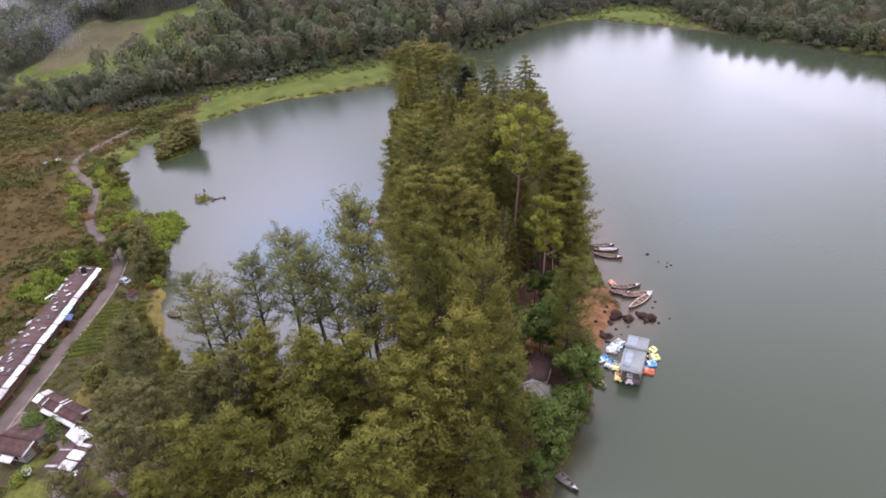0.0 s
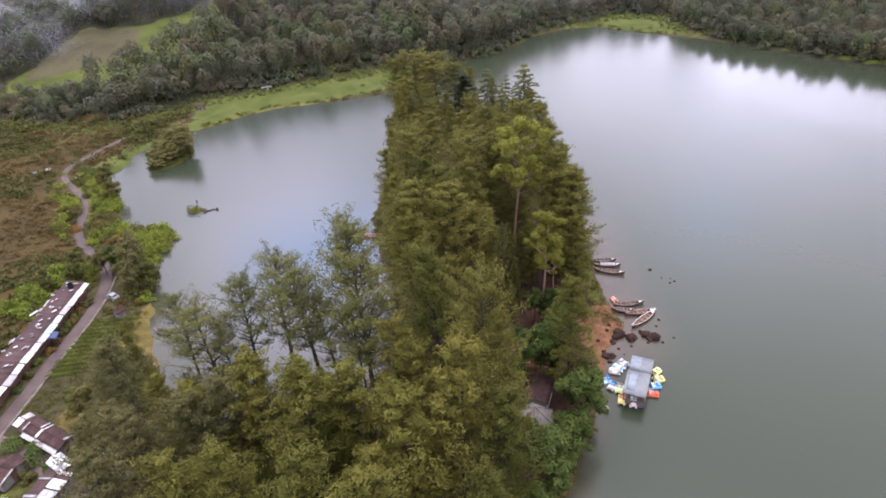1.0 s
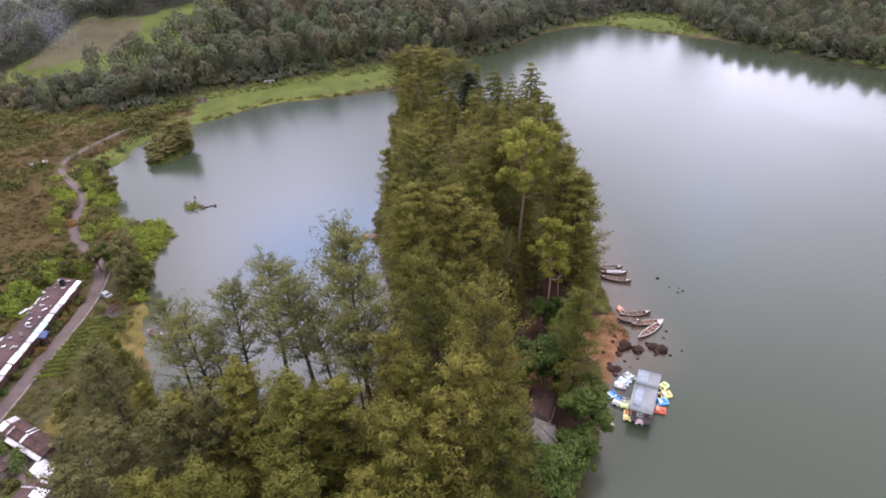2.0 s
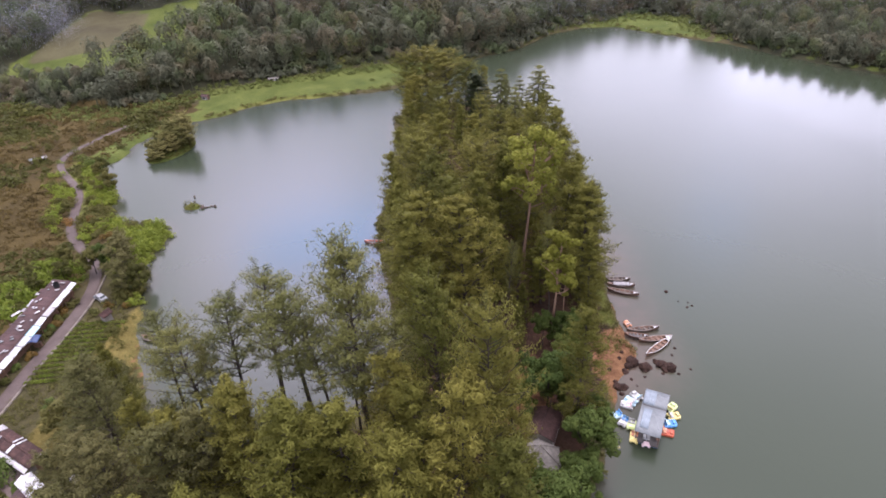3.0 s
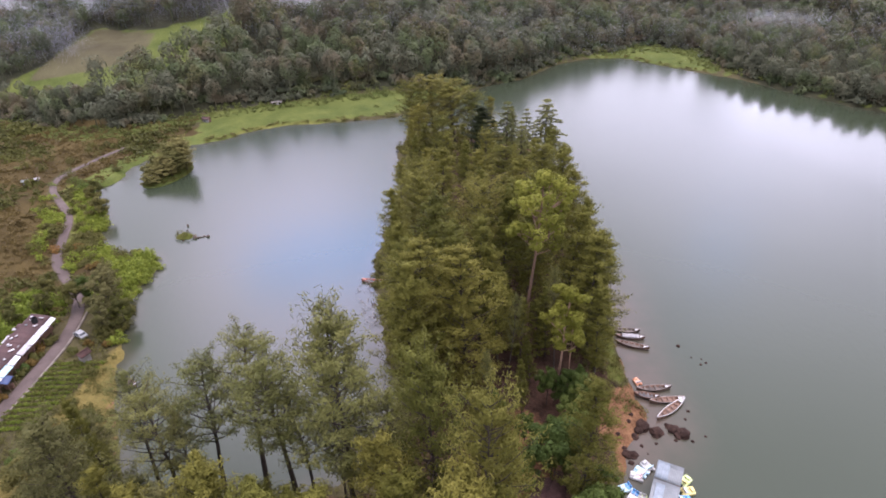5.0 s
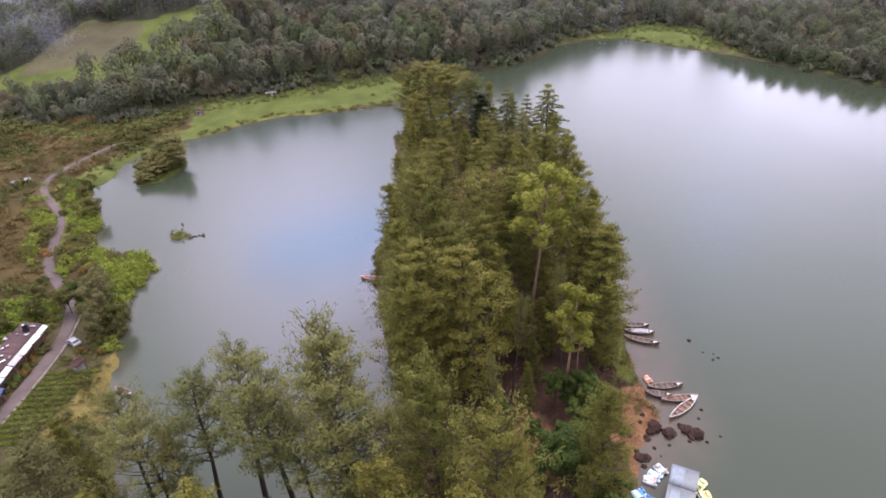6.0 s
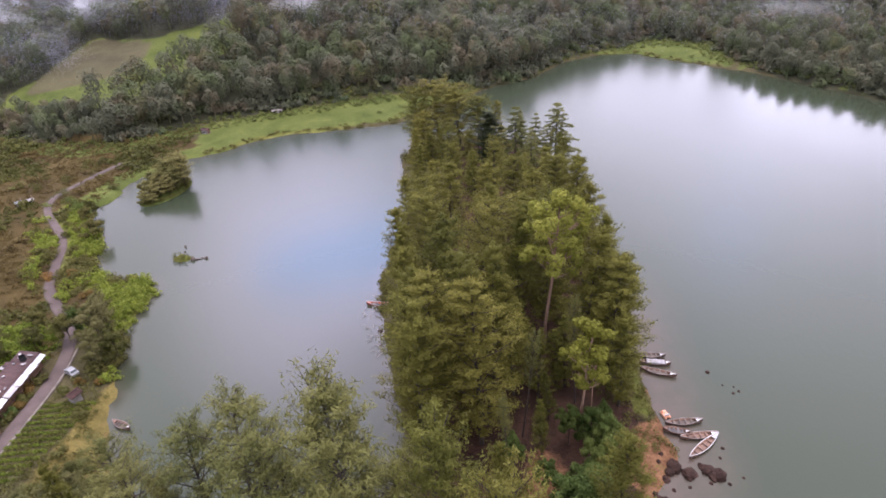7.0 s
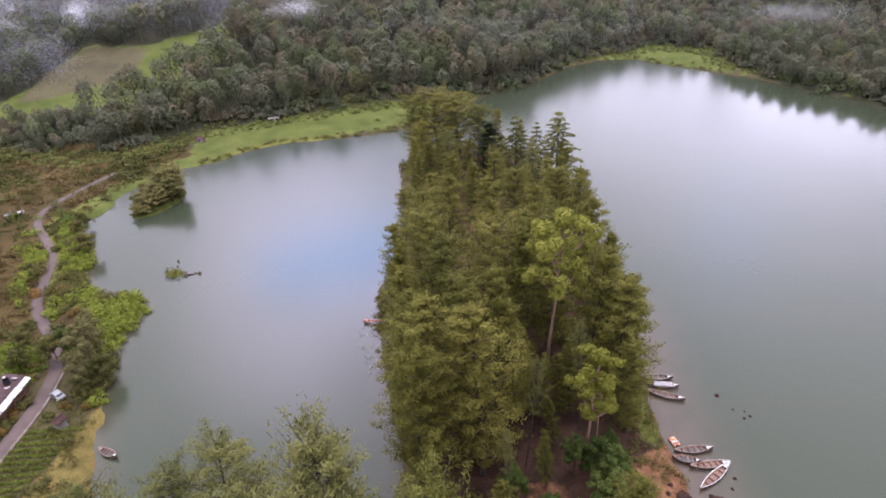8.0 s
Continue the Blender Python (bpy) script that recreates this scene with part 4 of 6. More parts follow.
# the near wood, tallest rows first: kind, x, y, height of the top, breadth
WOOD = [
    ("pine", -28.1, 55.4, 23.6, 1.1), ("pine", -24.4, 56.3, 24.9, 1.1), ("pine", -20.1, 57.2, 27.2, 1.15), ("pine", -15.7, 55.8, 27.4, 1.15),
    ("stone_pine", -8.7, 51.9, 32.7, 1), ("pine", -31.5, 56.6, 22.5, 1), ("pine", -26.2, 54.6, 20, 0.9), ("pine", -7.0, 54.6, 23.5, 1.0), ("pine", -12.8, 54.8, 24.6, 0.9), ("pine", -10.9, 55.6, 21, 0.8),
    ("round", -0.8, 52.6, 30.6, 0.62), ("round", 2.8, 47.6, 29.4, 0.64), ("conifer", 6.7, 51.5, 23.9, 0.66), ("conifer", -5.9, 48.7, 25.1, 0.92), ("conifer", 13.9, 61, 20, 1),
    ("conifer", 0.2, 42.5, 27, 1), ("conifer", -9.6, 43.6, 24, 1.22), ("conifer", -2.4, 46.4, 24.5, 0.8), ("conifer", -12.4, 33, 24, 1.22), ("conifer", -6.9, 32.9, 24, 1.16),
    ("conifer", -14.8, 43.7, 25.6, 1.22), ("conifer", -20.6, 46, 22.5, 1.22), ("conifer", -16.8, 49.8, 18, 1.16), ("conifer", -23.2, 50.4, 18, 1.16), ("grey", -28.4, 51.6, 17, 1.0), ("conifer", -12.6, 48.4, 20, 1.1), ("conifer", -27.2, 48.4, 18.5, 1.16), ("conifer", -33.5, 51.5, 17, 0.9), ("conifer", -20.4, 35.6, 22, 1.22), ("conifer", -14.6, 38.4, 14, 0.9), ("conifer", -6.2, 38.2, 20, 1.1), ("broad", -19.6, 52.6, 10, 0.8), ("broad", -13, 50.6, 12, 0.8), ("grey", -24.2, 46.8, 19.5, 1), ("grey", -38.7, 54.1, 20, 1.1),
    ("conifer", -39.6, 60.6, 17.5, 0.6), ("grey", -32.6, 38.6, 20, 1.1), ("conifer", -3.8, 40.6, 24, 1.1), ("conifer", 4, 41.8, 23, 1), ("conifer", -18.8, 40.6, 16, 1.0),
    ("conifer", 3.2, 34.7, 22, 0.9), ("grey", -28, 46.4, 19, 1.1), ("grey", -32.4, 44.8, 18, 1.1), ("conifer", -24, 38, 21, 1.22),
    ("grey", -36.8, 47.8, 16.5, 1.1), ("grey", -40, 47, 15, 1), ("grey", -44.5, 58.5, 11.5, 1.1), ("grey", -47, 64, 8.5, 1.2), ("grey", -42.6, 54.4, 11, 1), ("grey", -42.6, 64, 10.5, 1.1), ("bank", -50, 60.6, 6.5, 1), ("bank", -51.6, 66.6, 5, 1.1), ("bank", -48.4, 69.4, 5, 1), ("conifer", -28, 33, 19, 1.1), ("conifer", -20, 24, 19, 0.9), ("grey", -37, 36, 16, 1),
    ("broad", 14.3, 55.2, 10.5, 0.85), ("broad", 9.6, 47.6, 9.5, 1.1), ("broad", 13.4, 51.4, 7.5, 0.85), ("broad", 7.8, 43.5, 6.5, 0.9), ("broad", 15, 58.2, 7, 0.8), ("broad", 16.3, 61.6, 6.5, 0.7), ("broad", 11, 63.5, 11, 0.9),
    ("bright", 12.9, 77.4, 22.0, 1.0), ("gum", 9.9, 92.0, 31.5, 0.95), ("conifer", 5.5, 85, 21, 0.8), ("conifer", 12.6, 86.5, 13.5, 0.8), ("fir", 7.2, 88, 12, 0.8), ("conifer", 8.7, 84.5, 13, 0.75), ("conifer", 11.4, 86, 12.5, 0.8), ("conifer", 9.8, 80.5, 9.5, 0.7), ("pine", 6.2, 77.5, 18, 0.5), ("pine", 13.6, 83.5, 19, 0.5), ("pine", 4.4, 69.5, 16, 0.5), ("broad", 14.2, 76.6, 7.5, 0.8), ("broad", 4.6, 72.5, 7, 0.7), ("broad", 11.8, 76.4, 7.5, 0.7), ("broad", 13.2, 67.4, 8.5, 0.9), ("broad", 10.2, 67.2, 6.5, 0.8), ("broad", 7.5, 62.8, 7, 0.9), ("broad", 11.6, 64.8, 7, 0.9), ("broad", 8.4, 69.8, 6, 0.8), ("broad", 15.2, 71.6, 8, 0.9), ("conifer", 3.6, 64, 15, 0.75), ("fir", 8.4, 74.6, 11, 0.6),
    ("bright", 15.3, 81, 14, 0.8), ("broad", 15.5, 74, 9, 0.7), ("broad", 16.5, 79, 6, 0.6),
    ("conifer", -6, 75.5, 24.5, 0.95), ("conifer", -5.5, 79.5, 25, 1.05), ("conifer", 1, 76.5, 25.5, 1.05), ("fir", -8.2, 88.5, 21.5, 0.95), ("conifer", -2.1, 84, 25.5, 1), ("conifer", 2.8, 84.1, 25.5, 0.85),
    ("fir", -9.8, 95, 20, 0.9), ("fir", -4.2, 95.8, 24.5, 1), ("round", 1.2, 98.9, 24.5, 1), ("fir", 5.8, 97.3, 24.5, 1), ("fir", 10.8, 99.2, 21, 0.9),
    ("fir", 15.6, 93.4, 23.5, 0.95), ("conifer", 18.8, 87.8, 22, 1.05), ("conifer", 19.4, 83.2, 16.5, 0.9), ("fir", 20.8, 91.6, 20.5, 1.0), ("fir", 19.6, 95.5, 19.5, 0.9), ("fir", 19.8, 104, 20, 0.9), ("fir", 20.4, 114, 20, 0.9),
    ("round", 13.5, 106, 22, 1), ("fir", -12, 104, 18, 0.9), ("fir", -12.8, 112, 18, 0.95), ("round", -6.5, 105, 23.5, 1), ("fir", 3, 112, 21, 1), ("fir", 9, 110, 21, 1),
    ("fir", 19.4, 122.5, 21.5, 0.95), ("round", 15.2, 126, 20, 0.9), ("fir", 10.8, 120, 20.5, 0.9), ("fir", 3.2, 124.6, 20, 1), ("fir", -4.7, 122.5, 21, 1), ("round", -10.2, 120.5, 19, 0.95),
    ("fir", -13.8, 128, 16, 0.9), ("fir", -8, 134, 17.5, 0.95), ("fir", 0, 136, 18, 1), ("round", 8, 133, 18, 1), ("fir", 16, 137, 18, 0.9), ("fir", 21, 133, 17.5, 0.8),
    ("fir", -13, 148, 15, 0.9), ("fir", -5, 148, 16, 1), ("round", 4, 148, 16, 1), ("layered", 13, 152.7, 17, 1), ("fir", 20, 148, 16, 0.8), ("fir", 10, 143, 14.5, 0.8),
    ("layered", 19.8, 164.5, 18.6, 1.5), ("layered", 9.6, 163, 18.4, 1.35), ("layered", 15, 169, 14.5, 1.1), ("dark", 2.4, 162.0, 17.4, 1.9), ("fir", -15, 160, 15, 0.9), ("round", -6, 160, 15.5, 1), ("fir", 20, 156, 14, 0.7),
    ("round", -16.5, 184, 17.5, 1.5), ("round", -10.9, 186, 19.2, 1.75), ("round", -4.5, 181.5, 19, 1.75), ("round", 0.5, 178, 16.5, 1.3), ("fir", -14, 172, 15.5, 1.2), ("fir", 12, 174, 14, 0.9), ("fir", 5, 184, 14, 0.9), ("fir", -9, 171, 11, 1.1), ("fir", -2, 169, 11, 1.1), ("fir", 6.5, 171.5, 11, 1.1), ("fir", -16, 177, 12, 1.2), ("fir", -1, 160, 8.5, 1), ("fir", -11, 166, 12, 1.1), ("fir", 6, 156, 10.5, 1), ("fir", -1, 154, 10.5, 1),
]
for kind, x, y, top, wide in WOOD:
    plant(kind, x, y, top, wide)

# trees of the road bank and the islet
for kind, x, y, top, wide in [
    ("willow", -61.2, 96.5, 9.5, 1.1), ("willow", -59.2, 92.0, 7.5, 0.9), ("willow", -63.0, 101.5, 8, 0.9), ("bank", -67.5, 97.8, 6, 1.0), ("broad", -66.2, 100.0, 6.5, 0.8), ("bank", -72.5, 96.0, 4.8, 1.0), ("bank", -75, 92, 4.5, 1.0),
    ("bank", -74.5, 100.5, 5, 1.0), ("bank", -78, 96, 4.2, 1.0), ("bank", -57.5, 94.5, 5.0, 0.9), ("bank", -90.5, 141.5, 4.6, 1.0), ("bank", -92.5, 146.5, 4.0, 1.0), ("bank", -86.5, 121.0, 4.2, 0.9), ("bank", -84.2, 134.0, 5.2, 1.2),
]:
    plant(kind, x, y, top, wide, "trees of the road bank")
for kind, x, y, top, wide in [("islet", -82.6, 164.4, 6.4, 1.1), ("islet", -79.0, 164.6, 7.6, 1.3), ("islet", -76.6, 162.4, 7.8, 1.1), ("islet", -80.2, 161.4, 6.8, 1.3), ("islet", -77.6, 159.8, 6.0, 1.2), ("islet_shrub", -81.5, 158.8, 5.0, 1.2), ("islet", -78.4, 157.4, 5.0, 1.2), ("islet_shrub", -82.4, 155.2, 3.6, 1.3), ("islet", -84.6, 160.8, 4.6, 1.3), ("islet_shrub", -84.4, 157.6, 3.6, 1.4), ("islet_shrub", -82.8, 152.6, 2.8, 1.4), ("islet_shrub", -79.9, 155.6, 4.0, 1.3), ("islet_shrub", -80.6, 152.8, 2.4, 1.4)]:
    plant(kind, x, y, top * 1.12, wide, "trees of the islet")


def scatter(seed, spots, templates):
    """Templates (vertices, quads) set out at (x, y, z, scale, squash), joined."""
    rng = np.random.default_rng(seed)
    vs, fs, k = [], [], 0
    pick = rng.integers(0, len(templates), len(spots))
    turn = rng.uniform(0, 6.28, len(spots))
    for (x, y, z, s, q), i, a in zip(spots, pick, turn):
        v, f = templates[i]
        c, d = math.cos(a) * s, math.sin(a) * s
        vs.append(np.column_stack([v[:, 0] * c - v[:, 1] * d + x, v[:, 0] * d + v[:, 1] * c + y, v[:, 2] * s * q + z]))
        fs.append(f + k)
        k += len(v)
    return np.concatenate(vs), np.concatenate(fs)


def bush(seed, leaves, r=1.0, tall=0.8, spray=0.5, wide=0.3):
    rng = np.random.default_rng(seed)
    lobes = rng.normal(0, 0.45 * r, (5, 3)) * [1, 1, 0.4] + [0, 0, 0.45 * tall]
    g = unit(rng.normal(size=(leaves, 3)))
    g[:, 2] = np.abs(g[:, 2]) * 1.2 - 0.25
    c = lobes[rng.integers(0, 5, leaves)] + g * [0.62 * r, 0.62 * r, 0.6 * tall] * rng.uniform(0.6, 1, (leaves, 1))
    c[:, 2] = np.maximum(c[:, 2], 0.05)
    return sprays(rng, c, g + rng.normal(0, 0.7, (leaves, 3)), spray, wide, g + [0, 0, 0.4])


def canopy(seed, leaves, spray):
    """A forest tree 14 m high: bare pale stem, a domed crown with shallow lumps, leaves lying along its surface."""
    rng = np.random.default_rng(seed)
    pieces = [cut(tube([(0, 0, -1), (0, 0, 5), (0.2, 0, 10)], [0.26, 0.2, 0.1], 4))]
    g = unit(rng.normal(size=(leaves, 3)) + [0, 0, 0.3])
    wide, tall = rng.uniform(3.0, 4.1), rng.uniform(3.8, 4.8)
    w = unit(rng.normal(size=(5, 3)))
    swell = np.sin(g @ w.T * 5.0 + rng.uniform(0, 6.28, 5))
    far = (0.86 + 0.11 * swell.sum(1) / 1.5) * rng.uniform(0.84, 1.05, leaves)
    c = g * far[:, None] * [wide, wide, tall] + [0, 0, 8.0]
    tilt = unit(g / [wide, wide, tall]) + 0.35 * (np.cos(g @ w.T * 5.0)[:, :, None] * w[None]).sum(1) / 2.2
    pieces.append(sprays(rng, c, rng.normal(0, 1.0, (leaves, 3)) + g * 0.2, spray, spray * 0.8, tilt + [0, 0, 0.1]))
    return merged(pieces)


def jittered(seed, x0, x1, y0, y1, gap):
    rng = np.random.default_rng(seed)
    X, Y = np.meshgrid(np.arange(x0, x1, gap), np.arange(y0, y1, gap))
    return X.ravel() + rng.uniform(-0.48, 0.48, X.size) * gap, Y.ravel() + rng.uniform(-0.48, 0.48, X.size) * gap, rng.uniform(0, 1, X.size), rng


def stuff(name, data, mat, label, category):
    ob = part(name, quads(name, *data), mat)
    return tagged(ob, label, category, kind="stuff")


# the forest of the hills, edge rows finer than the rows behind
x, y, r, rng = jittered(21, -420, 330, 130, 640, 5.8)
f, fd = signed(FOREST, x, y), signed(GLADE, x, y)
ok = (f > 1.0 - 9 * step(104, 110, x) * (shore(x, y) > 1.2)) & ((fd < -1) | ((f < 15) & (x > -176))) & (np.abs(x - 5) < 0.67 * y + 14 + 16 * (x < 0)) & ~((x > 40) & (y < 190))
spread = rng.uniform(0.5, 1.4, x.size)
for name, sel, temps in (
    ("forest_edge", ok & (f < 60), [canopy(200 + i, 560, 0.62) for i in range(8)]),
    ("forest_slope", ok & (f >= 60) & (f < 135), [canopy(210 + i, 170, 1.1) for i in range(6)]),
    ("forest_hillside", ok & (f >= 135) & (f < 210) & (x > 40), [canopy(220 + i, 80, 1.6) for i in range(6)]),
):
    z = height(x[sel], y[sel])
    size = (0.82 + 0.44 * lumps(x[sel], y[sel], 16, 9) * spread[sel]) * (1 - 0.2 * step(-95, -115, x[sel]) * step(20, 12, f[sel])) * (1 - 0.45 * step(-118, -150, x[sel]) * step(40, 25, f[sel])) * (1 - 0.3 * step(-158, -172, x[sel])) * (1 - 0.34 * step(92, 108, x[sel]) * step(60, 30, f[sel]))
    size = np.where((x[sel] > 98) & (f[sel] < 60), 0.62 + 0.1 * spread[sel], size)
    stuff(name, scatter(22, list(zip(x[sel], y[sel], z, size, rng.uniform(0.85, 1.2, sel.sum()))), temps), LEAF_FOREST, "dense grey-green forest covering the hills round the lake", "forest")

# a closed front rank below the field
xf, yf, rf, rng = jittered(24, -176, -88, 185, 245, 3.7)
ff = signed(FOREST, xf, yf)
sel = (ff > 0.5) & (ff < 13)
stuff("forest_front", scatter(25, list(zip(xf[sel], yf[sel], height(xf[sel], yf[sel]) - 0.5, rng.uniform(0.55, 0.95, sel.sum()) * (0.55 + 0.45 * step(-155, -105, xf[sel])), rng.uniform(0.8, 1.15, sel.sum()))), [canopy(230 + i, 480, 0.63) for i in range(5)]), LEAF_FOREST, "close rank of dull green trees below the field", "forest")

# a closed rank along the wooded shore of the main arm
xf, yf, rf, rng = jittered(28, 92, 235, 60, 320, 3.6)
ff = signed(FOREST, xf, yf) + 9 * step(104, 110, xf) * (shore(xf, yf) > 1.2)
sel = (ff > 0.5) & (ff < 14) & (np.abs(xf - 5) < 0.67 * yf + 20) & (shore(xf, yf) > 0.6)
stuff("forest_shore", scatter(29, list(zip(xf[sel], yf[sel], np.maximum(height(xf[sel], yf[sel]), 0) - 0.5, rng.uniform(0.5, 0.62, sel.sum()), rng.uniform(0.95, 1.05, sel.sum()))), [canopy(250 + i, 260, 0.85) for i in range(5)]), LEAF_FOREST, "close grey-green trees along the far shore", "forest")

# small close trees on the slope beside the field
xf, yf, rf, rng = jittered(26, -262, -150, 222, 330, 4.4)
sel = (signed(GLADE, xf, yf) < -0.5) & (signed(FOREST, xf, yf) > 10) & (xf > -30 - 0.72 * yf)
stuff("forest_thicket", scatter(27, list(zip(xf[sel], yf[sel], height(xf[sel], yf[sel]) - 0.5, rng.uniform(0.5, 0.8, sel.sum()), rng.uniform(0.8, 1.15, sel.sum()))), [canopy(240 + i, 170, 1.0) for i in range(5)]), LEAF_FOREST, "thicket of dull grey-green trees beside the field", "forest")

# undergrowth that closes the forest's foot
sel = (f > -2) & (f < 14) & ok
x2, y2 = np.concatenate([x[sel], x[sel] + 2.3, x[sel] - 1.1]), np.concatenate([y[sel], y[sel] - 1.2, y[sel] - 2.4])
big = [bush(360 + i, 150, 1.0, 0.9, 0.4, 0.3) for i in range(5)]
stuff("forest_undergrowth", scatter(23, list(zip(x2, y2, height(x2, y2) - 0.1, rng.uniform(1.3, 2.6, len(x2)), rng.uniform(0.8, 1.6, len(x2)))), big), LEAF_FOREST, "thick undergrowth at the foot of the forest", "undergrowth")

# thin mist caught on the slopes: a veil of tiny droplets
mr = np.random.default_rng(77)
veil = []
for cx, cy, cz, ax, ay, az, n in [(-190, 268, 33, 8, 5, 3, 12000), (-168, 283, 31, 4, 4, 4, 12000), (-207, 292, 34, 7, 5, 2.5, 12000), (-71, 273, 30, 6, 3, 2.5, 8000), (126, 284, 16.5, 12, 4, 2.5, 7000)]:
    lob = mr.normal(0, 0.55, (9, 3))
    c = lob[mr.integers(0, 9, n)] * 1.2 + mr.normal(0, 0.55, (n, 3))
    veil.append(sprays(mr, c * [ax, ay, az] + [cx, cy, cz], mr.normal(0, 1, (n, 3)), 0.115, 0.1))
stuff("mist", merged(veil), MIST, "thin white mist drifting over the wooded slope", "mist")
# distant haze imitated by bands of bluish-grey flakes before the slopes
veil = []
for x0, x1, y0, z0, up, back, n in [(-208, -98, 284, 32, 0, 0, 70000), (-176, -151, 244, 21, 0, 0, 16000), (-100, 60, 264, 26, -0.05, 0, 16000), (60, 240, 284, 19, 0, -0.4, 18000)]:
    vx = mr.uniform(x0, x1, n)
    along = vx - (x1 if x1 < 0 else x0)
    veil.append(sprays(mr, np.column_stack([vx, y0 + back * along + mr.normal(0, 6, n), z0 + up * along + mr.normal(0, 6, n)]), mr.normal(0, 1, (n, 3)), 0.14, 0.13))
stuff("haze", merged(veil), HAZE, "bluish-grey flakes imitating haze before the wooded slopes", "haze")

# low dry scrub beyond the road
x, y, r, rng = jittered(31, -175, -66, 40, 206, 1.35)
ok = (signed(FOREST, x, y) < -1) & (shore(x, y) > 1.5) & (np.minimum(line_dist(ROAD, x, y), line_dist(LANE, x, y)) > 1.5) & (x < -66 - step(90, 140, y) * 24) & ~((x > -74) & (y < 92)) & (r < 0.45 + 0.5 * lumps(x, y, 12, 11)) & (x > -60 - 0.9 * y)
tone = lumps(x, y, 15, 12) + 0.3 * lumps(x, y, 4, 13)
bushes = [bush(300 + i, 48, 1.0, 0.6, 0.42, 0.28) for i in range(6)]
for name, sel, mat, words in (("dry_scrub", ok & (tone < 0.53), LEAF_SCRUB, "low brownish dry scrub on the lakeside slope"), ("green_scrub", ok & (tone >= 0.53), LEAF_MOOR, "olive-green bushes scattered over the slope")):
    size = (0.48 + 0.9 * rng.uniform(0, 1, sel.sum()) ** 2.5 + 0.9 * (rng.uniform(0, 1, sel.sum()) > 0.94) * step(95, 140, y[sel])) * (1.0 if mat is LEAF_SCRUB else 1.45)
    stuff(name, scatter(32, list(zip(x[sel], y[sel], height(x[sel], y[sel]) - 0.1, size, rng.uniform(0.7, 1.2, sel.sum()))), bushes), mat, words, "scrub")

# bright bushes behind the far end of the stalls
bx, by, r, rng = jittered(43, -80, -66.5, 84, 102, 1.3)
ok = (line_dist(ROAD, bx, by) > 2.2) & (bx < -68.6 - 0.25 * (95 - by)) & (r < 0.85) & (lumps(bx, by, 6, 17) > 0.3)
stuff("stall_bushes", scatter(44, list(zip(bx[ok], by[ok], height(bx[ok], by[ok]) - 0.1, rng.uniform(0.8, 1.7, ok.sum()), rng.uniform(0.9, 1.5, ok.sum()))), [bush(350 + i, 150, 1.0, 0.9, 0.36, 0.17) for i in range(4)]), LEAF_BANK, "bright yellow-green bushes behind the stalls", "bushes")

# lush shrubs between road and water
x, y, r, rng = jittered(41, -100, -44, 80, 200, 1.15)
s = shore(x, y)
ok = (s > -0.5) & (s < 12) & (line_dist(ROAD, x, y) > 1.6) & (y > 89) & (y < 152) & (lumps(x, y, 7, 14) < 0.52 + 0.5 * step(7, 2, s)) & (signed(FOREST, x, y) < 0)
lush = [bush(320 + i, 125, 1.0, 0.9, 0.39, 0.175) for i in range(5)]
tip = (np.hypot(x + 62.5, (y - 110) * 0.8) < 7.5) & (s > -0.6)
ok |= tip & (line_dist(ROAD, x, y) > 2.0) & (s < 14)
mix = 0.35 * tip + lumps(x, y, 5, 16) + 0.5 * (rng.uniform(0, 1, x.size) - 0.5)
for name, sel, mat, words in (("bank_shrubs", ok & (mix > 0.42), LEAF_BANK, "lush bright green creepers and shrubs on the bank"), ("bank_bushes", ok & (mix <= 0.42), LEAF_OLIVE, "olive-green bushes among the bank's creepers")):
    stuff(name, scatter(42, list(zip(x[sel], y[sel], np.maximum(height(x[sel], y[sel]), 0) - 0.1, rng.uniform(0.5, 1.35, sel.sum()), rng.uniform(0.7, 1.5, sel.sum()))), lush), mat, words, "shrubs")

# low shrubs under the forest's edge and over the meadow's rim
x, y, r, rng = jittered(51, -165, 130, 140, 325, 2.1)
f, s = signed(FOREST, x, y), shore(x, y)
ok = (f < 3) & (s > 0.2) & (((f > -10.5 + 5 * lumps(x, y, 14, 15)) & (r < 0.95)) | ((s < 2.6) & (r < 0.95)) | (r < 0.02)) & (y > 186 - 40 * (x < -96)) & ~((x > 95) & (s < 4) & (y < 290))
rim = ok & (f < -5) & (s < 2.6)
ok &= ~rim
stuff("shore_reeds", scatter(53, list(zip(x[rim], y[rim], np.maximum(height(x[rim], y[rim]), 0) - 0.1, rng.uniform(0.8, 1.7, rim.sum()), rng.uniform(0.4, 0.8, rim.sum()))), bushes), LEAF_OLIVE, "olive-brown reeds and low growth along the far shore", "reeds")
stuff("meadow_shrubs", scatter(52, list(zip(x[ok], y[ok], np.maximum(height(x[ok], y[ok]), 0) - 0.1, rng.uniform(0.6, 1.6, ok.sum()), rng.uniform(0.6, 1.3, ok.sum()))), bushes), LEAF_EDGE, "rough green shrubs along the meadow and forest edge", "shrubs")

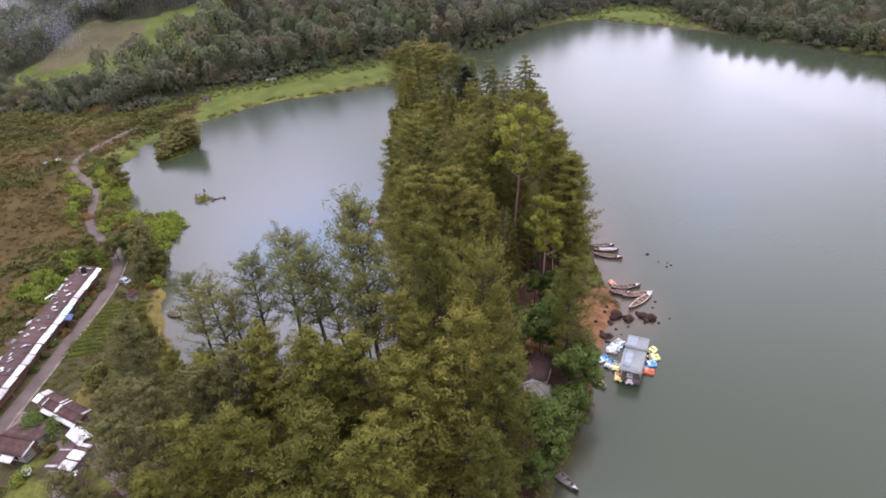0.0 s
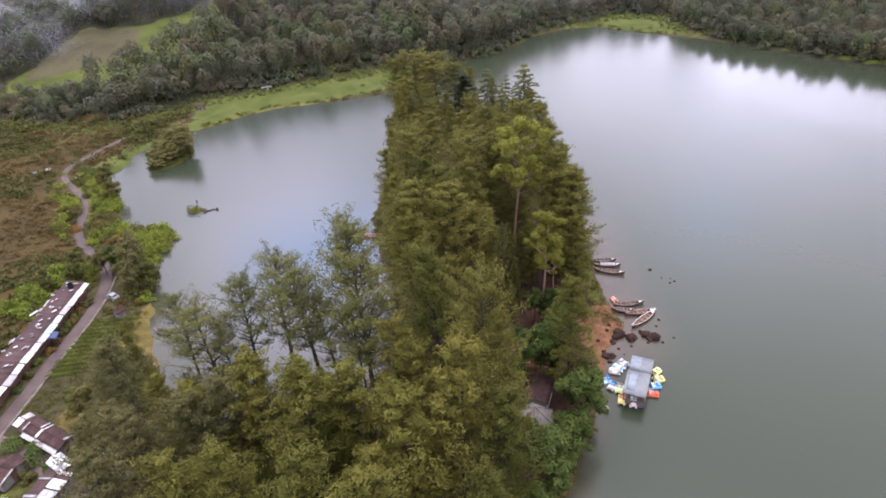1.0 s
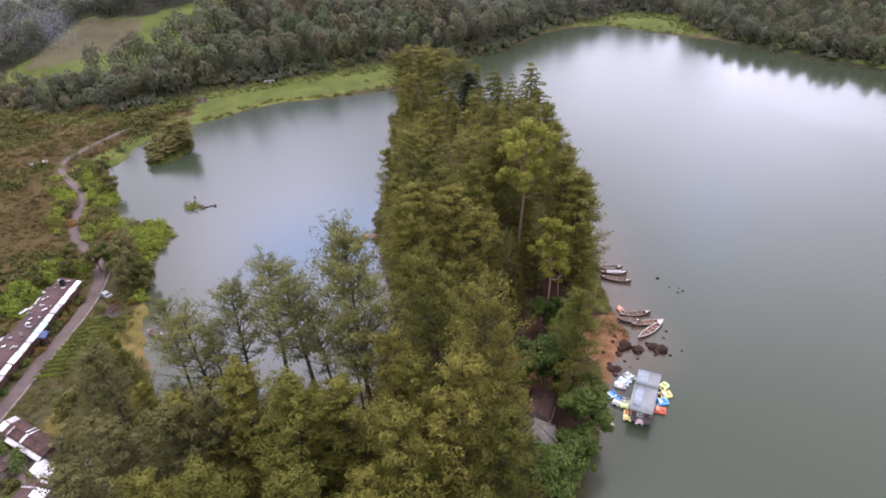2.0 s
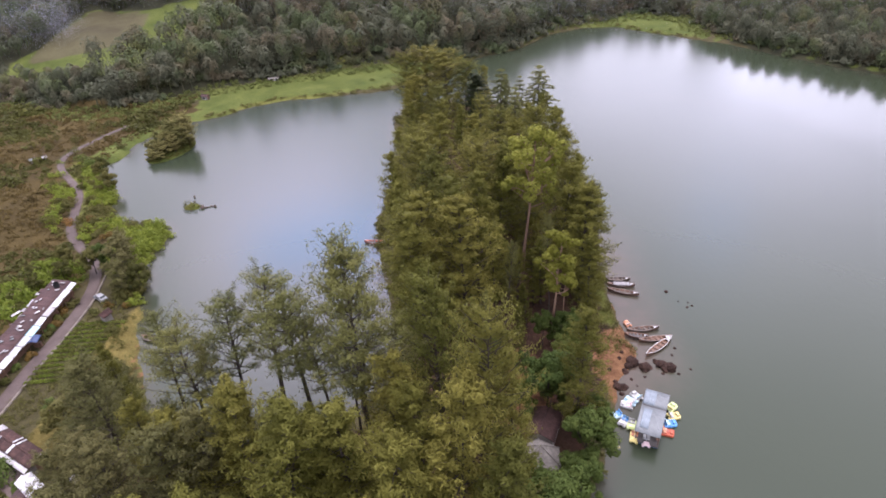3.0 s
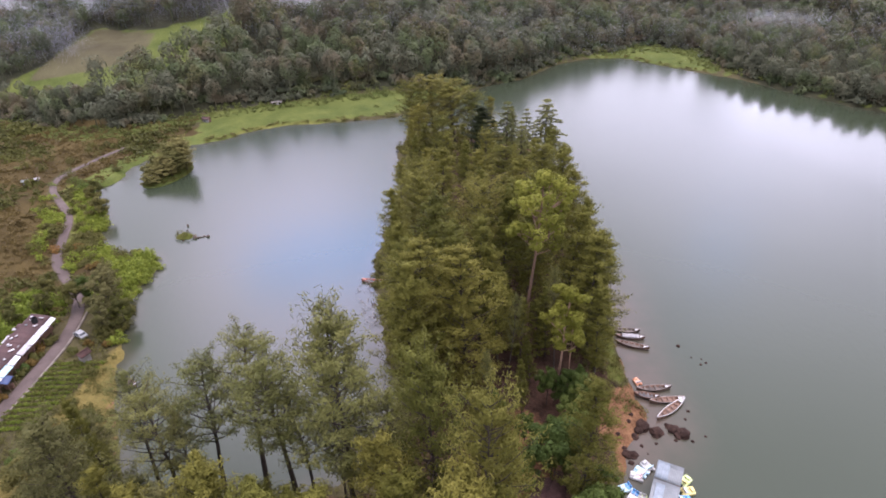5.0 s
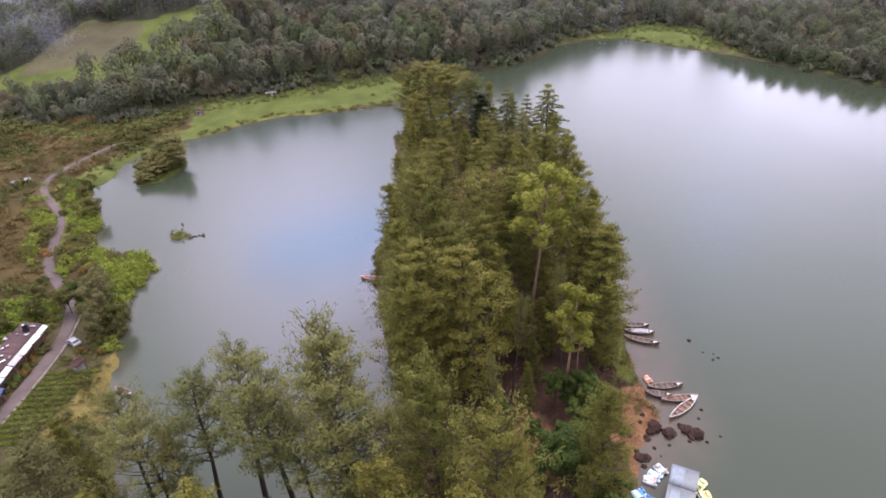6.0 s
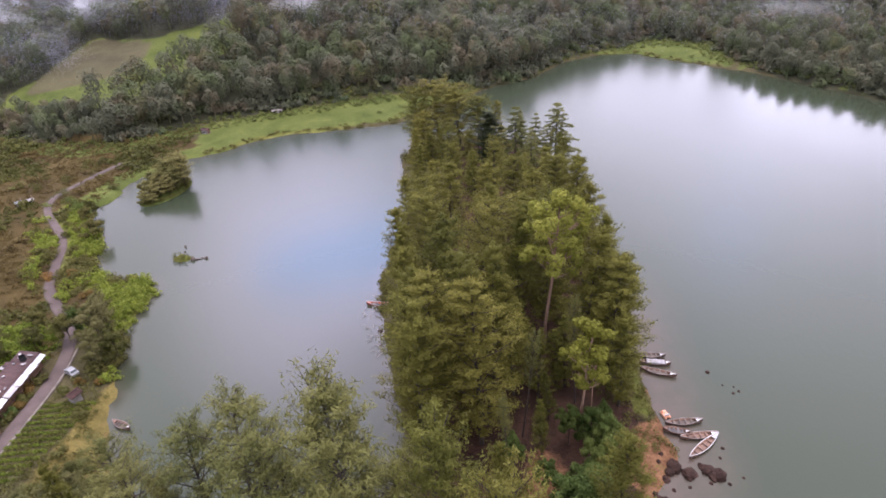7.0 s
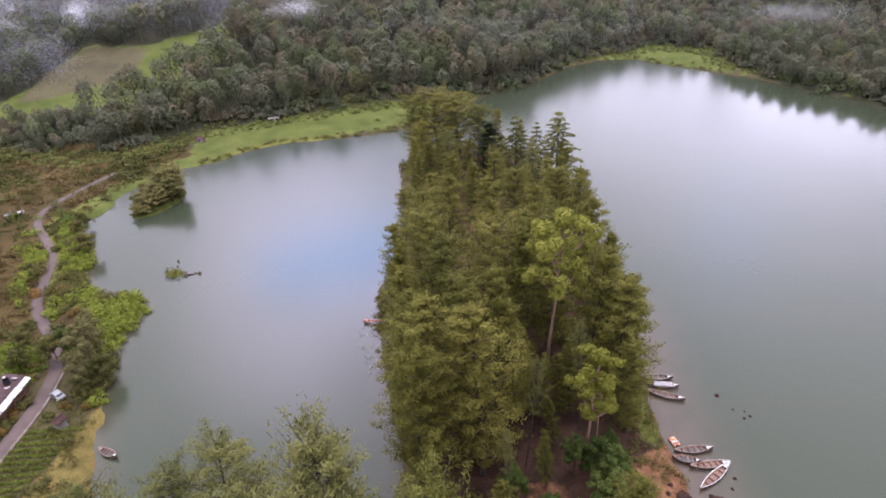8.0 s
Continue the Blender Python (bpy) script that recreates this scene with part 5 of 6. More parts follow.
# undergrowth of the peninsula
x, y, r, rng = jittered(61, -44, 26, 22, 192, 2.0)
s = shore(x, y)
ok = (s > 0.2) & (x > -46 + 0.0 * y) & (((s < 3.5) & (r < 0.8) & ~((x > 12) & (y > 64) & (y < 92))) | ((r < 0.16 + 0.25 * (y > 100)) & ~((x > 12) & (y > 64) & (y < 92)))) & ~((np.hypot(x - 8.8, y - 55.6) < 3.4))
stuff("undergrowth", scatter(62, list(zip(x[ok], y[ok], np.maximum(height(x[ok], y[ok]), 0) - 0.1, rng.uniform(0.5, 1.5, ok.sum()), rng.uniform(0.7, 1.4, ok.sum()))), lush), LEAF_OLIVE, "olive-green undergrowth beneath the peninsula trees", "undergrowth")

# tufts of long grass on the sloping shore and the islets
x, y, r, rng = jittered(71, -90, 26, 60, 172, 0.8)
s, il = shore(x, y), islet_rise(x, y)
ok = ((x > 14) & (s > 0.5) & (s < 7) & (y > 76) & (y < 110) & (r < 0.75)) | ((il > 0.05) & (r < 0.9)) | ((x < -40) & (x > -62) & (s > 1) & (y > 56) & (y < 92) & (r < 0.55))
tufts = [bush(340 + i, 40, 0.55, 0.5, 0.35, 0.1) for i in range(4)]
stuff("long_grass", scatter(72, list(zip(x[ok], y[ok], np.maximum(height(x[ok], y[ok]), 0) - 0.05, rng.uniform(0.6, 1.3, ok.sum()), rng.uniform(0.7, 1.4, ok.sum()))), tufts), LEAF_OLIVE, "tufts of yellowish long grass on the shore", "grass")


# ---- things on the water and the shore ----
def block(bm, size, at, rz=0.0, bevel=0.0, rx=0.0, ry=0.0):
    """A block into bm, its edges cut by bevel."""
    r = bmesh.ops.create_cube(bm, size=1.0, matrix=Matrix.LocRotScale(at, Euler((rx, ry, rz)), size))
    if bevel:
        es = list({e for v in r["verts"] for e in v.link_edges})
        bmesh.ops.bevel(bm, geom=es, offset=bevel, segments=2, affect="EDGES", profile=0.6)
    return bm


def one_block(size, at, rz=0.0, bevel=0.0, rx=0.0, ry=0.0):
    return block(bmesh.new(), size, at, rz, bevel, rx, ry)


def rod(a, b, r, sides=8):
    v, f = tube([a, ((a[0] + b[0]) / 2, (a[1] + b[1]) / 2, (a[2] + b[2]) / 2), b], [r, r, r], sides)
    return quads("rod", v, f, True)


def hull_mesh(L, beam, deep, grow=0.0, floor=0.0, sharp=1.9):
    """A double-ended hull shell from 13 stations."""
    s = np.linspace(-1, 1, 15)
    half = beam / 2 * (1 - np.abs(s) ** sharp) + 0.03 - grow
    half = np.maximum(half, 0.015)
    rim = deep * (0.75 + 0.55 * np.abs(s) ** 2.4) + 0.1 * deep * np.maximum(s, 0) ** 2
    keel = floor + deep * 0.55 * np.abs(s) ** 5
    ring = []
    for i in range(len(s)):
        x = s[i] * L / 2 * (1 - grow / L * 2)
        z0, z1 = keel[i] - 0.12, rim[i]
        ring.append([(x, -half[i], z1), (x, -half[i] * 0.86, z0 + (z1 - z0) * 0.45), (x, -half[i] * 0.5, z0), (x, half[i] * 0.5, z0), (x, half[i] * 0.86, z0 + (z1 - z0) * 0.45), (x, half[i], z1)])
    v = np.array(ring)
    n, k = v.shape[:2]
    f = [(i * k + j, (i + 1) * k + j, (i + 1) * k + j + 1, i * k + j + 1) for i in range(n - 1) for j in range(k - 1)]
    return v, np.array(f)


def wooden_boat(x, y, turn, L, label, hull_mat=WOOD_BOAT, rim_mat=PAINT_RIM, deck_mat=WOOD_DARK, cover=None, group="moored wooden boats", z=0.0, beam=1.08):
    t = thing("wooden_boat", pose(x, y, z, 0, 0, turn), label, "boat", group)
    ov, of = hull_mesh(L, beam, 0.5)
    iv, jf = hull_mesh(L, beam, 0.5, 0.07, 0.08)
    k = ov.shape[1]
    n = ov.shape[0]
    base = n * k
    rims = []
    for j in (0, k - 1):
        rims += [(i * k + j, (i + 1) * k + j, base + (i + 1) * k + j, base + i * k + j) for i in range(n - 1)]
    part("hull", quads("hull", np.concatenate([ov.reshape(-1, 3), iv.reshape(-1, 3)]), np.concatenate([of, jf[:, ::-1] + base, np.array(rims)]), False), hull_mat, t)
    for j in (0, k - 1):
        v, f = tube(ov[:, j] + [0, 0, 0.02], np.full(n, 0.04), 5)
        part("gunwale", quads("gunwale", v, f, True), rim_mat, t, "painted rim")
    part("floor", one_block((L * 0.72, beam * 0.62, 0.05), (0, 0, 0.1), 0, 0.015), deck_mat, t, "grey floor boards")
    for u in (-0.5, -0.2, 0.12, 0.42):
        part("thwart", one_block((0.24, beam * (1 - abs(u) ** 1.9) * 0.92, 0.05), (u * L / 2, 0, 0.3), 0, 0.012), deck_mat, t)
    for e in (1, -1):
        bm = bmesh.new()
        c = [(e * L * 0.33, -beam * 0.3, 0.46), (e * L * 0.33, beam * 0.3, 0.46), (e * L * 0.495, 0.05, 0.66), (e * L * 0.495, -0.05, 0.66)]
        top = [bm.verts.new(p) for p in c]
        low = [bm.verts.new((p[0], p[1], p[2] - 0.07)) for p in c]
        bm.faces.new(top)
        bm.faces.new(low[::-1])
        for i in range(4):
            bm.faces.new((top[i], low[i], low[(i + 1) % 4], top[(i + 1) % 4]))
        bmesh.ops.recalc_face_normals(bm, faces=bm.faces)
        part("bow_deck", bm, PAINT_WHITE if e > 0 else hull_mat, t, "small painted end deck")
    if cover:
        xs, ys = np.linspace(-L * 0.27, L * 0.3, 9), np.linspace(-beam * 0.46, beam * 0.46, 7)
        X, Y = np.meshgrid(xs, ys)
        Z = 0.62 - 0.35 * (Y / beam) ** 2 + 0.03 * np.sin(X * 3.1) + 0.02 * np.sin(Y * 7 + X)
        me = grid_mesh("cover", xs, ys, Z)
        ob = part("cover", me, cover, t, "sagging sheet laid over the boat")
        ob.modifiers.new("thick", "SOLIDIFY").thickness = 0.03
    return t


W = "weathered brown wooden boat with white painted rim, moored at the shore"
wooden_boat(26.3, 94.3, -2, 4.6, "dark wooden boat moored beside others at the grassy shore", WOOD_DARK)
wooden_boat(26.7, 92.7, -6, 4.6, "wooden boat with a pale sheet laid over it", WOOD_BOAT, PAINT_RIM, WOOD_GREY, TARP_PALE)
wooden_boat(26.6, 90.7, -20, 5.2, W)
wooden_boat(27.5, 81.1, 6, 5.0, W, WOOD_BOAT, PAINT_RIM, WOOD_DARK)
wooden_boat(28.7, 78.8, 8, 5.0, "brown wooden boat with white bow, lying beside another boat", WOOD_BOAT, PAINT_RIM, WOOD_BOAT)
wooden_boat(28.8, 77.1, 39, 6.0, "long open wooden boat with a pale rim and white bow", WOOD_BOAT, PAINT_WHITE, WOOD_BOAT)
wooden_boat(26.1, 79.5, -12, 3.4, "small bare brown boat pulled up on the red shore", WOOD_BOAT, WOOD_BOAT, WOOD_GREY, z=0.12)
wooden_boat(11.2, 44.9, -51, 5.0, "open wooden boat with white bow and dark inside", WOOD_DARK, WOOD_GREY, WOOD_GREY)
wooden_boat(18.2, 60.2, -58, 3.8, "small white and yellow boat under the overhanging tree", PAINT_WHITE, PAINT_YELLOW, WOOD_GREY)
wooden_boat(-17.0, 108.4, -7, 4.8, "red-brown wooden boat moored beside the reeds", PAINT_RED, PAINT_WHITE, WOOD_GREY)
wooden_boat(-49.4, 80.3, -24, 3.6, "pale weathered rowing boat at the sandy bank", WOOD_BOAT, PAINT_RIM, WOOD_DARK)


def pedal_boat(x, y, turn, mat, seat_mat, label, z=0.0):
    t = thing("pedal_boat", pose(x, y, z, 0, 0, turn), label, "pedal boat", "pedal boats round the raft")
    for s in (-1, 1):
        v = one_block((1.9, 0.42, 0.42), (0, s * 0.45, 0.16), 0, 0.13)
        for q in v.verts:
            if q.co.x > 0.5:
                q.co.z += 0.16 * (q.co.x - 0.5)
                q.co.y *= 0.9
        part("float", v, mat, t)
    bm = one_block((1.45, 1.1, 0.12), (-0.05, 0, 0.36), 0, 0.05)
    part("deck", bm, mat, t)
    bm = one_block((0.5, 0.95, 0.42), (0.72, 0, 0.5), 0, 0.14)
    for q in bm.verts:
        if q.co.z > 0.5:
            q.co.x -= 0.12
            q.co.y *= 0.82
    part("nose", bm, mat, t)
    for s in (-1, 1):
        bm = one_block((0.42, 0.42, 0.12), (-0.3, s * 0.26, 0.5), 0, 0.05)
        block(bm, (0.1, 0.42, 0.5), (-0.55, s * 0.26, 0.7), 0, 0.04, 0, -0.25)
        part("seat", bm, seat_mat, t)
    t.scale = (0.86, 0.86, 0.86)
    part("tiller", rod((0.12, 0, 0.42), (0.02, 0, 0.85), 0.03), METAL_PALE, t)
    return t


for x, y, turn, mat, seat, words in [
    (20.0, 64.2, 200, PAINT_CYAN, PAINT_BLUE, "pale blue"), (20.7, 63.1, 230, PAINT_WHITE, PAINT_BLUE, "white"), (21.5, 62.6, 250, PAINT_LIME, PAINT_WHITE, "lime green"),
    (21.7, 65.9, 160, PAINT_WHITE, PAINT_PINK, "white and pink"), (23.3, 67.4, 120, PAINT_WHITE, PAINT_CYAN, "white"), (22.4, 66.6, 140, PAINT_CYAN, PAINT_WHITE, "pale blue"), (21.4, 60.6, 250, PAINT_YELLOW, PAINT_ORANGE, "yellow"),
    (22.7, 60.0, 255, PAINT_PINK, PAINT_WHITE, "faded pink"), (25.6, 61.4, -20, PAINT_RED, PAINT_ORANGE, "red"), (26.3, 62.8, 5, PAINT_BLUE, PAINT_CYAN, "blue"), (27.1, 64.0, 10, PAINT_YELLOW, PAINT_WHITE, "yellow"), (27.2, 65.4, 40, PAINT_LIME, PAINT_YELLOW, "lime green"),
]:
    pedal_boat(x, y, turn, mat, seat, words + " plastic pedal boat tied to the covered raft")
pedal_boat(25.5, 82.4, 110, PAINT_ORANGE, PAINT_WHITE, "orange plastic pedal boat pulled onto the shore", 0.05).scale = (0.7, 0.7, 0.7)


def corrugated(name, w, d, z0, z1, waves, thick=0.02, amp=0.03):
    """A wavy sheet, w across the ribs and d down the slope."""
    xs, ys = np.linspace(-w / 2, w / 2, waves * 4 + 1), np.linspace(-d / 2, d / 2, 4)
    X, Y = np.meshgrid(xs, ys)
    Z = z0 + (z1 - z0) * (Y / d + 0.5) + amp * np.cos(X / w * waves * 2 * np.pi)
    up = np.stack([X.ravel(), Y.ravel(), Z.ravel()], 1)
    n = len(up)
    idx = np.arange(n).reshape(X.shape)
    f = np.stack([idx[:-1, :-1], idx[:-1, 1:], idx[1:, 1:], idx[1:, :-1]], -1).reshape(-1, 4)
    v = np.concatenate([up, up - [0, 0, thick]])
    edge = []
    for a, b in ((idx[0, :-1], idx[0, 1:]), (idx[-1, 1:], idx[-1, :-1]), (idx[1:, 0], idx[:-1, 0]), (idx[:-1, -1], idx[1:, -1])):
        edge.append(np.stack([a + n, b + n, b, a], -1))
    return quads(name, v, np.concatenate([f, f[:, ::-1] + n] + edge))


raft = thing("covered_raft", pose(23.85, 62.5, 0, 0, 0, 65.9 - 90), "floating wooden raft under two grey zinc roof sheets", "raft")
part("deck", one_block((2.8, 6.9, 0.16), (0, 0.1, 0.35), 0, 0.03), WOOD_GREY, raft)
for i in range(4):
    part("float", rod((-1.35, -2.9 + i * 1.9, 0.08), (1.35, -2.9 + i * 1.9, 0.08), 0.26, 10), PAINT_BLUE, raft, "floating drum")
for sx in (-1.3, 1.3):
    for sy in (-3.2, -0.4, 0.8, 3.3):
        part("post", rod((sx, sy, 0.4), (sx, sy, 2.25), 0.05), WOOD_BOAT, raft)
for sy, d, z in ((-1.35, 4.5, 2.35), (2.35, 2.7, 2.5)):
    o = part("roof", corrugated("roof", 2.95, d, z, z + 0.12, 16), ZINC, raft, "grey corrugated zinc roof sheet")
    o.location = (0, sy, 0)
for px, py, w, d, z in ((-0.72, 2.35, 1.4, 2.5, 2.6), (-0.6, -1.2, 1.0, 3.2, 2.46)):
    o = part("roof_patch", corrugated("roof_patch", w, d, 0.0, 0.05, 5), SHEET_BLUE, raft, "pale bluish plastic sheet in the roof")
    o.location = (px, py, z)
part("bench", one_block((0.4, 5.2, 0.08), (1.2, 0, 0.8), 0, 0.02), WOOD_BOAT, raft)
part("rail", rod((-1.3, -3.2, 1.2), (-1.3, 3.2, 1.2), 0.035), WOOD_BOAT, raft)


def rock_mesh(seed, detail=3):
    bm = bmesh.new()
    bmesh.ops.create_icosphere(bm, subdivisions=detail, radius=1.0)
    off = Vector((seed * 7.3, seed * 3.1, seed * 1.7))
    for v in bm.verts:
        p = v.co.copy()
        k = 1 + 0.35 * noise.noise(p * 1.1 + off) + 0.18 * noise.noise(p * 2.7 + off) + 0.07 * noise.noise(p * 6 + off)
        v.co = p * k
    me = bpy.data.meshes.new("rock")
    bm.to_mesh(me)
    bm.free()
    me.materials.append(ROCK)
    return me


ROCKS = [rock_mesh(i) for i in range(5)]
rock_rng = random.Random(9)


def rock(x, y, r, flat=0.7, z=None, label="rough dark brown boulder at the water's edge"):
    r *= 0.78
    ob = new("rock", ROCKS[rock_rng.randrange(5)])
    zz = max(ground_z(x, y), -0.15) if z is None else z
    ob.matrix_basis = Matrix.LocRotScale((x, y, zz + r * flat * 0.2), Euler((rock_rng.uniform(-0.3, 0.3), rock_rng.uniform(-0.3, 0.3), rock_rng.uniform(0, 6))), (r * rock_rng.uniform(0.9, 1.25), r, r * flat))
    return tagged(ob, label, "rock", "rocks of the shore")


for x, y, r in [(24.3, 74.0, 1.1), (25.9, 73.0, 1.2), (28.2, 73.7, 1.0), (29.3, 72.9, 1.15), (28.6, 72.6, 0.8), (27.6, 74.3, 0.6), (23.6, 73.2, 0.8), (21.4, 69.4, 0.9), (22.9, 72.2, 0.55), (22.1, 69.2, 0.85), (21.5, 68, 0.5), (23.4, 70.8, 0.4), (21.1, 70.2, 0.4), (22.5, 74.4, 0.35), (25.4, 71.2, 0.35), (23.9, 69.6, 0.3), (23.1, 75.6, 0.35), (26.9, 74.6, 0.22), (20.7, 72.2, 0.35)]:
    rock(x, y, r)
for x, y, r in [(33.7, 90.8, 0.4), (34.9, 88.2, 0.22), (35.8, 86.6, 0.26), (36.7, 87, 0.3), (36.3, 87.8, 0.2), (31.1, 77, 0.33), (30.1, 71.7, 0.33), (28, 71.8, 0.3), (30.3, 75.5, 0.25), (32, 72.6, 0.25), (-15.8, 101, 0.5), (-15.2, 97.4, 0.3), (-60.6, 123.9, 0.3), (-57.8, 125, 0.35), (-61.8, 128.6, 0.3)]:
    rock(x, y, r, 0.7, -0.05, "small dark stone standing out of the shallow water")

# sunken branches by the red boat, driftwood by the small islet
br = random.Random(3)
pieces = []
for i in range(60):
    y = 103.5 + br.uniform(-8.5, 7.5)
    x = -17.6 + 0.36 * min(0.0, y - 104) * -1.0 + br.gauss(0, 0.9)
    a = br.uniform(0, 6.28)
    l = br.uniform(0.6, 2.0)
    pieces.append(tube([(x, y, -0.15), (x + math.cos(a) * l * 0.5, y + math.sin(a) * l * 0.5, 0.15 + br.uniform(0, 0.3)), (x + math.cos(a) * l, y + math.sin(a) * l, br.uniform(-0.05, 0.6))], [0.06, 0.045, 0.02], 4))
stuff("dead_branches", merged(pieces), REED, "dead branches and twigs standing in shallow water", "branches")
for x, y, a, l in [(-57.6, 125.3, 10, 1.8), (-56.6, 125.8, -30, 1.1)]:
    v, f = tube([(-l / 2, 0, 0), (0, 0.06, 0.08), (l / 2, -0.04, 0.02)], [0.12, 0.14, 0.08], 7)
    o = part("driftwood", quads("driftwood", v, f, True), WOOD_DARK)
    o.matrix_basis = pose(x, y, 0.06, 0, 0, a)
    tagged(o, "dark waterlogged log floating beside the islet", "driftwood", "driftwood logs")
for x, y, r, tall, words in [(-62.6, 130.6, 0.22, 0.5, "dark weathered stump standing in the lake"), (-58.6, 125.2, 0.45, 0.7, "dark stump at the islet's edge"), (-55.9, 125.7, 0.32, 0.5, "dark stump beside floating driftwood")]:
    v, f = tube([(0, 0, -0.4), (0.02, 0, tall * 0.4), (0.05, 0.03, tall * 0.8), (0.04, 0.05, tall)], [r * 1.2, r, r * 0.8, r * 0.35], 9)
    o = part("stump", quads("stump", v, f, True), WOOD_DARK)
    o.matrix_basis = pose(x, y, 0.0, 4, 0, 40 * r)
    tagged(o, words, "stump", "stumps in the lake")


# ---- buildings ----
br = random.Random(17)
base = ground_z(-69, 78)
row = thing("stall_row", pose(-68.1, 74.3, base - 0.1, 0, 0, 4.4), "long row of stalls with rusty roof and white awnings", "stalls")
N, STEP = 17, 2.4
y0 = 17.5 - N * STEP
part("back_wall", one_block((0.15, N * STEP, 2.4), (-1.2, y0 + N * STEP / 2, 1.2), 0, 0.02), WALL_PLASTER, row)
part("counter", one_block((0.5, N * STEP - 1, 0.9), (1.3, y0 + N * STEP / 2, 0.45), 0, 0.03), WOOD_BOAT, row)
for i in range(N):
    y = y0 + (i + 0.5) * STEP
    o = part("roof_sheet", corrugated("roof_sheet", STEP * 1.03, 3.0, 2.9 + br.uniform(-0.06, 0.06), 2.35 + br.uniform(-0.05, 0.05), 8), ROOF_RUST, row)
    o.matrix_basis = Matrix.Translation((0.1, y, 0.0)) @ pose(0, 0, 0, 0, 0, -90)
    mat = ROOF_TEAL if i in (11,) else (TARP_PALE if i in (2, 3, 6, 13) else ROOF_WHITE)
    o = part("awning", corrugated("awning", STEP * br.uniform(0.9, 1.0), 1.0 + br.uniform(-0.2, 0.25), 2.32, 2.0, 7), mat, row, "pale awning sheet")
    o.matrix_basis = Matrix.Translation((2.05, y, br.uniform(-0.05, 0.03))) @ pose(0, 0, 0, br.uniform(-2, 2), 0, -90 + br.uniform(-4, 4))
    part("post", rod((2.5, y - STEP / 2, 0), (2.5, y - STEP / 2, 2.0), 0.06), WOOD_BOAT, row)
    part("partition", one_block((1.9, 0.08, 2.1), (0.4, y - STEP / 2, 1.05), 0, 0.015), WALL_PLASTER, row)
    for _ in range(br.choice((2, 3, 3, 4))):
        w, l = br.uniform(0.2, 0.6), br.uniform(0.3, 0.9)
        u = -1.35 + 2.5 * br.random() ** 1.5
        z = 2.9 - 0.55 * (u + 1.85) / 3.0 + 0.1
        o = part("loose_sheet", corrugated("loose_sheet", w, l, 0.03, 0.0, 4), br.choice([ROOF_WHITE, TARP_PALE, TARP_PALE, ZINC]), row, "pale sheet lying on the roof")
        o.matrix_basis = Matrix.Translation((u + 0.45, y + br.uniform(-0.8, 0.8), z)) @ Euler((br.uniform(-0.08, 0.08), 0.185, br.uniform(0, 3))).to_matrix().to_4x4()
for i in range(64):
    w, l = br.uniform(0.4, 1.3), br.uniform(0.5, 1.6)
    o = part("lean_to", corrugated("lean_to", w, l, 0.08, -0.08, max(2, int(w * 4))), br.choice((TARP_PALE, TARP_PALE, ROOF_WHITE, ROOF_RUST, ROOF_RUST, ZINC)), row, "patched lean-to sheet behind the stalls")
    o.matrix_basis = Matrix.Translation((br.uniform(-2.9, -1.5), y0 + br.uniform(1.0, N * STEP - 2.0), br.uniform(1.7, 2.4) + 0.003 * i)) @ Euler((br.uniform(-0.15, 0.15), br.uniform(-0.15, 0.15), br.uniform(0, 3.1))).to_matrix().to_4x4()
for i in range(9):
    y = y0 + 3.0 + i * (N * STEP - 6.0) / 8
    part("shack_wall", one_block((1.2, br.uniform(1.6, 2.8), 1.7), (-2.1, y, 0.85), br.uniform(-0.1, 0.1), 0.03), br.choice((WALL_PLASTER, WOOD_GREY, WOOD_DARK)), row, "patched shack wall under the sheets")
for y in (13.0,):
    part("water_tank", rod((0.2, y + 2.6, 2.2), (0.2, y + 2.6, 3.4), 0.45, 14), RUBBER, row, "dark water tank")

stall = thing("tarpaulin_stall", pose(-65.3, 77.2, ground_z(-65.3, 77.2), 0, 0, 12), "small stall under a dark blue tarpaulin by the road", "stall")
for sx in (-0.65, 0.65):
    for sy in (-0.8, 0.8):
        part("post", rod((sx, sy, 0), (sx, sy, 1.7), 0.04), WOOD_BOAT, stall)
xs, ys = np.linspace(-0.8, 0.8, 9), np.linspace(-0.95, 0.95, 9)
X, Y = np.meshgrid(xs, ys)
part("tarpaulin", grid_mesh("tarpaulin", xs, ys, 2.05 - 0.35 * np.abs(X) + 0.05 * np.sin(Y * 4) - 0.1 * Y ** 2), TARP_BLUE, stall).modifiers.new("thick", "SOLIDIFY").thickness = 0.03
part("counter", one_block((1.1, 0.5, 0.85), (0, 0.3, 0.43), 0, 0.03), WOOD_BOAT, stall)


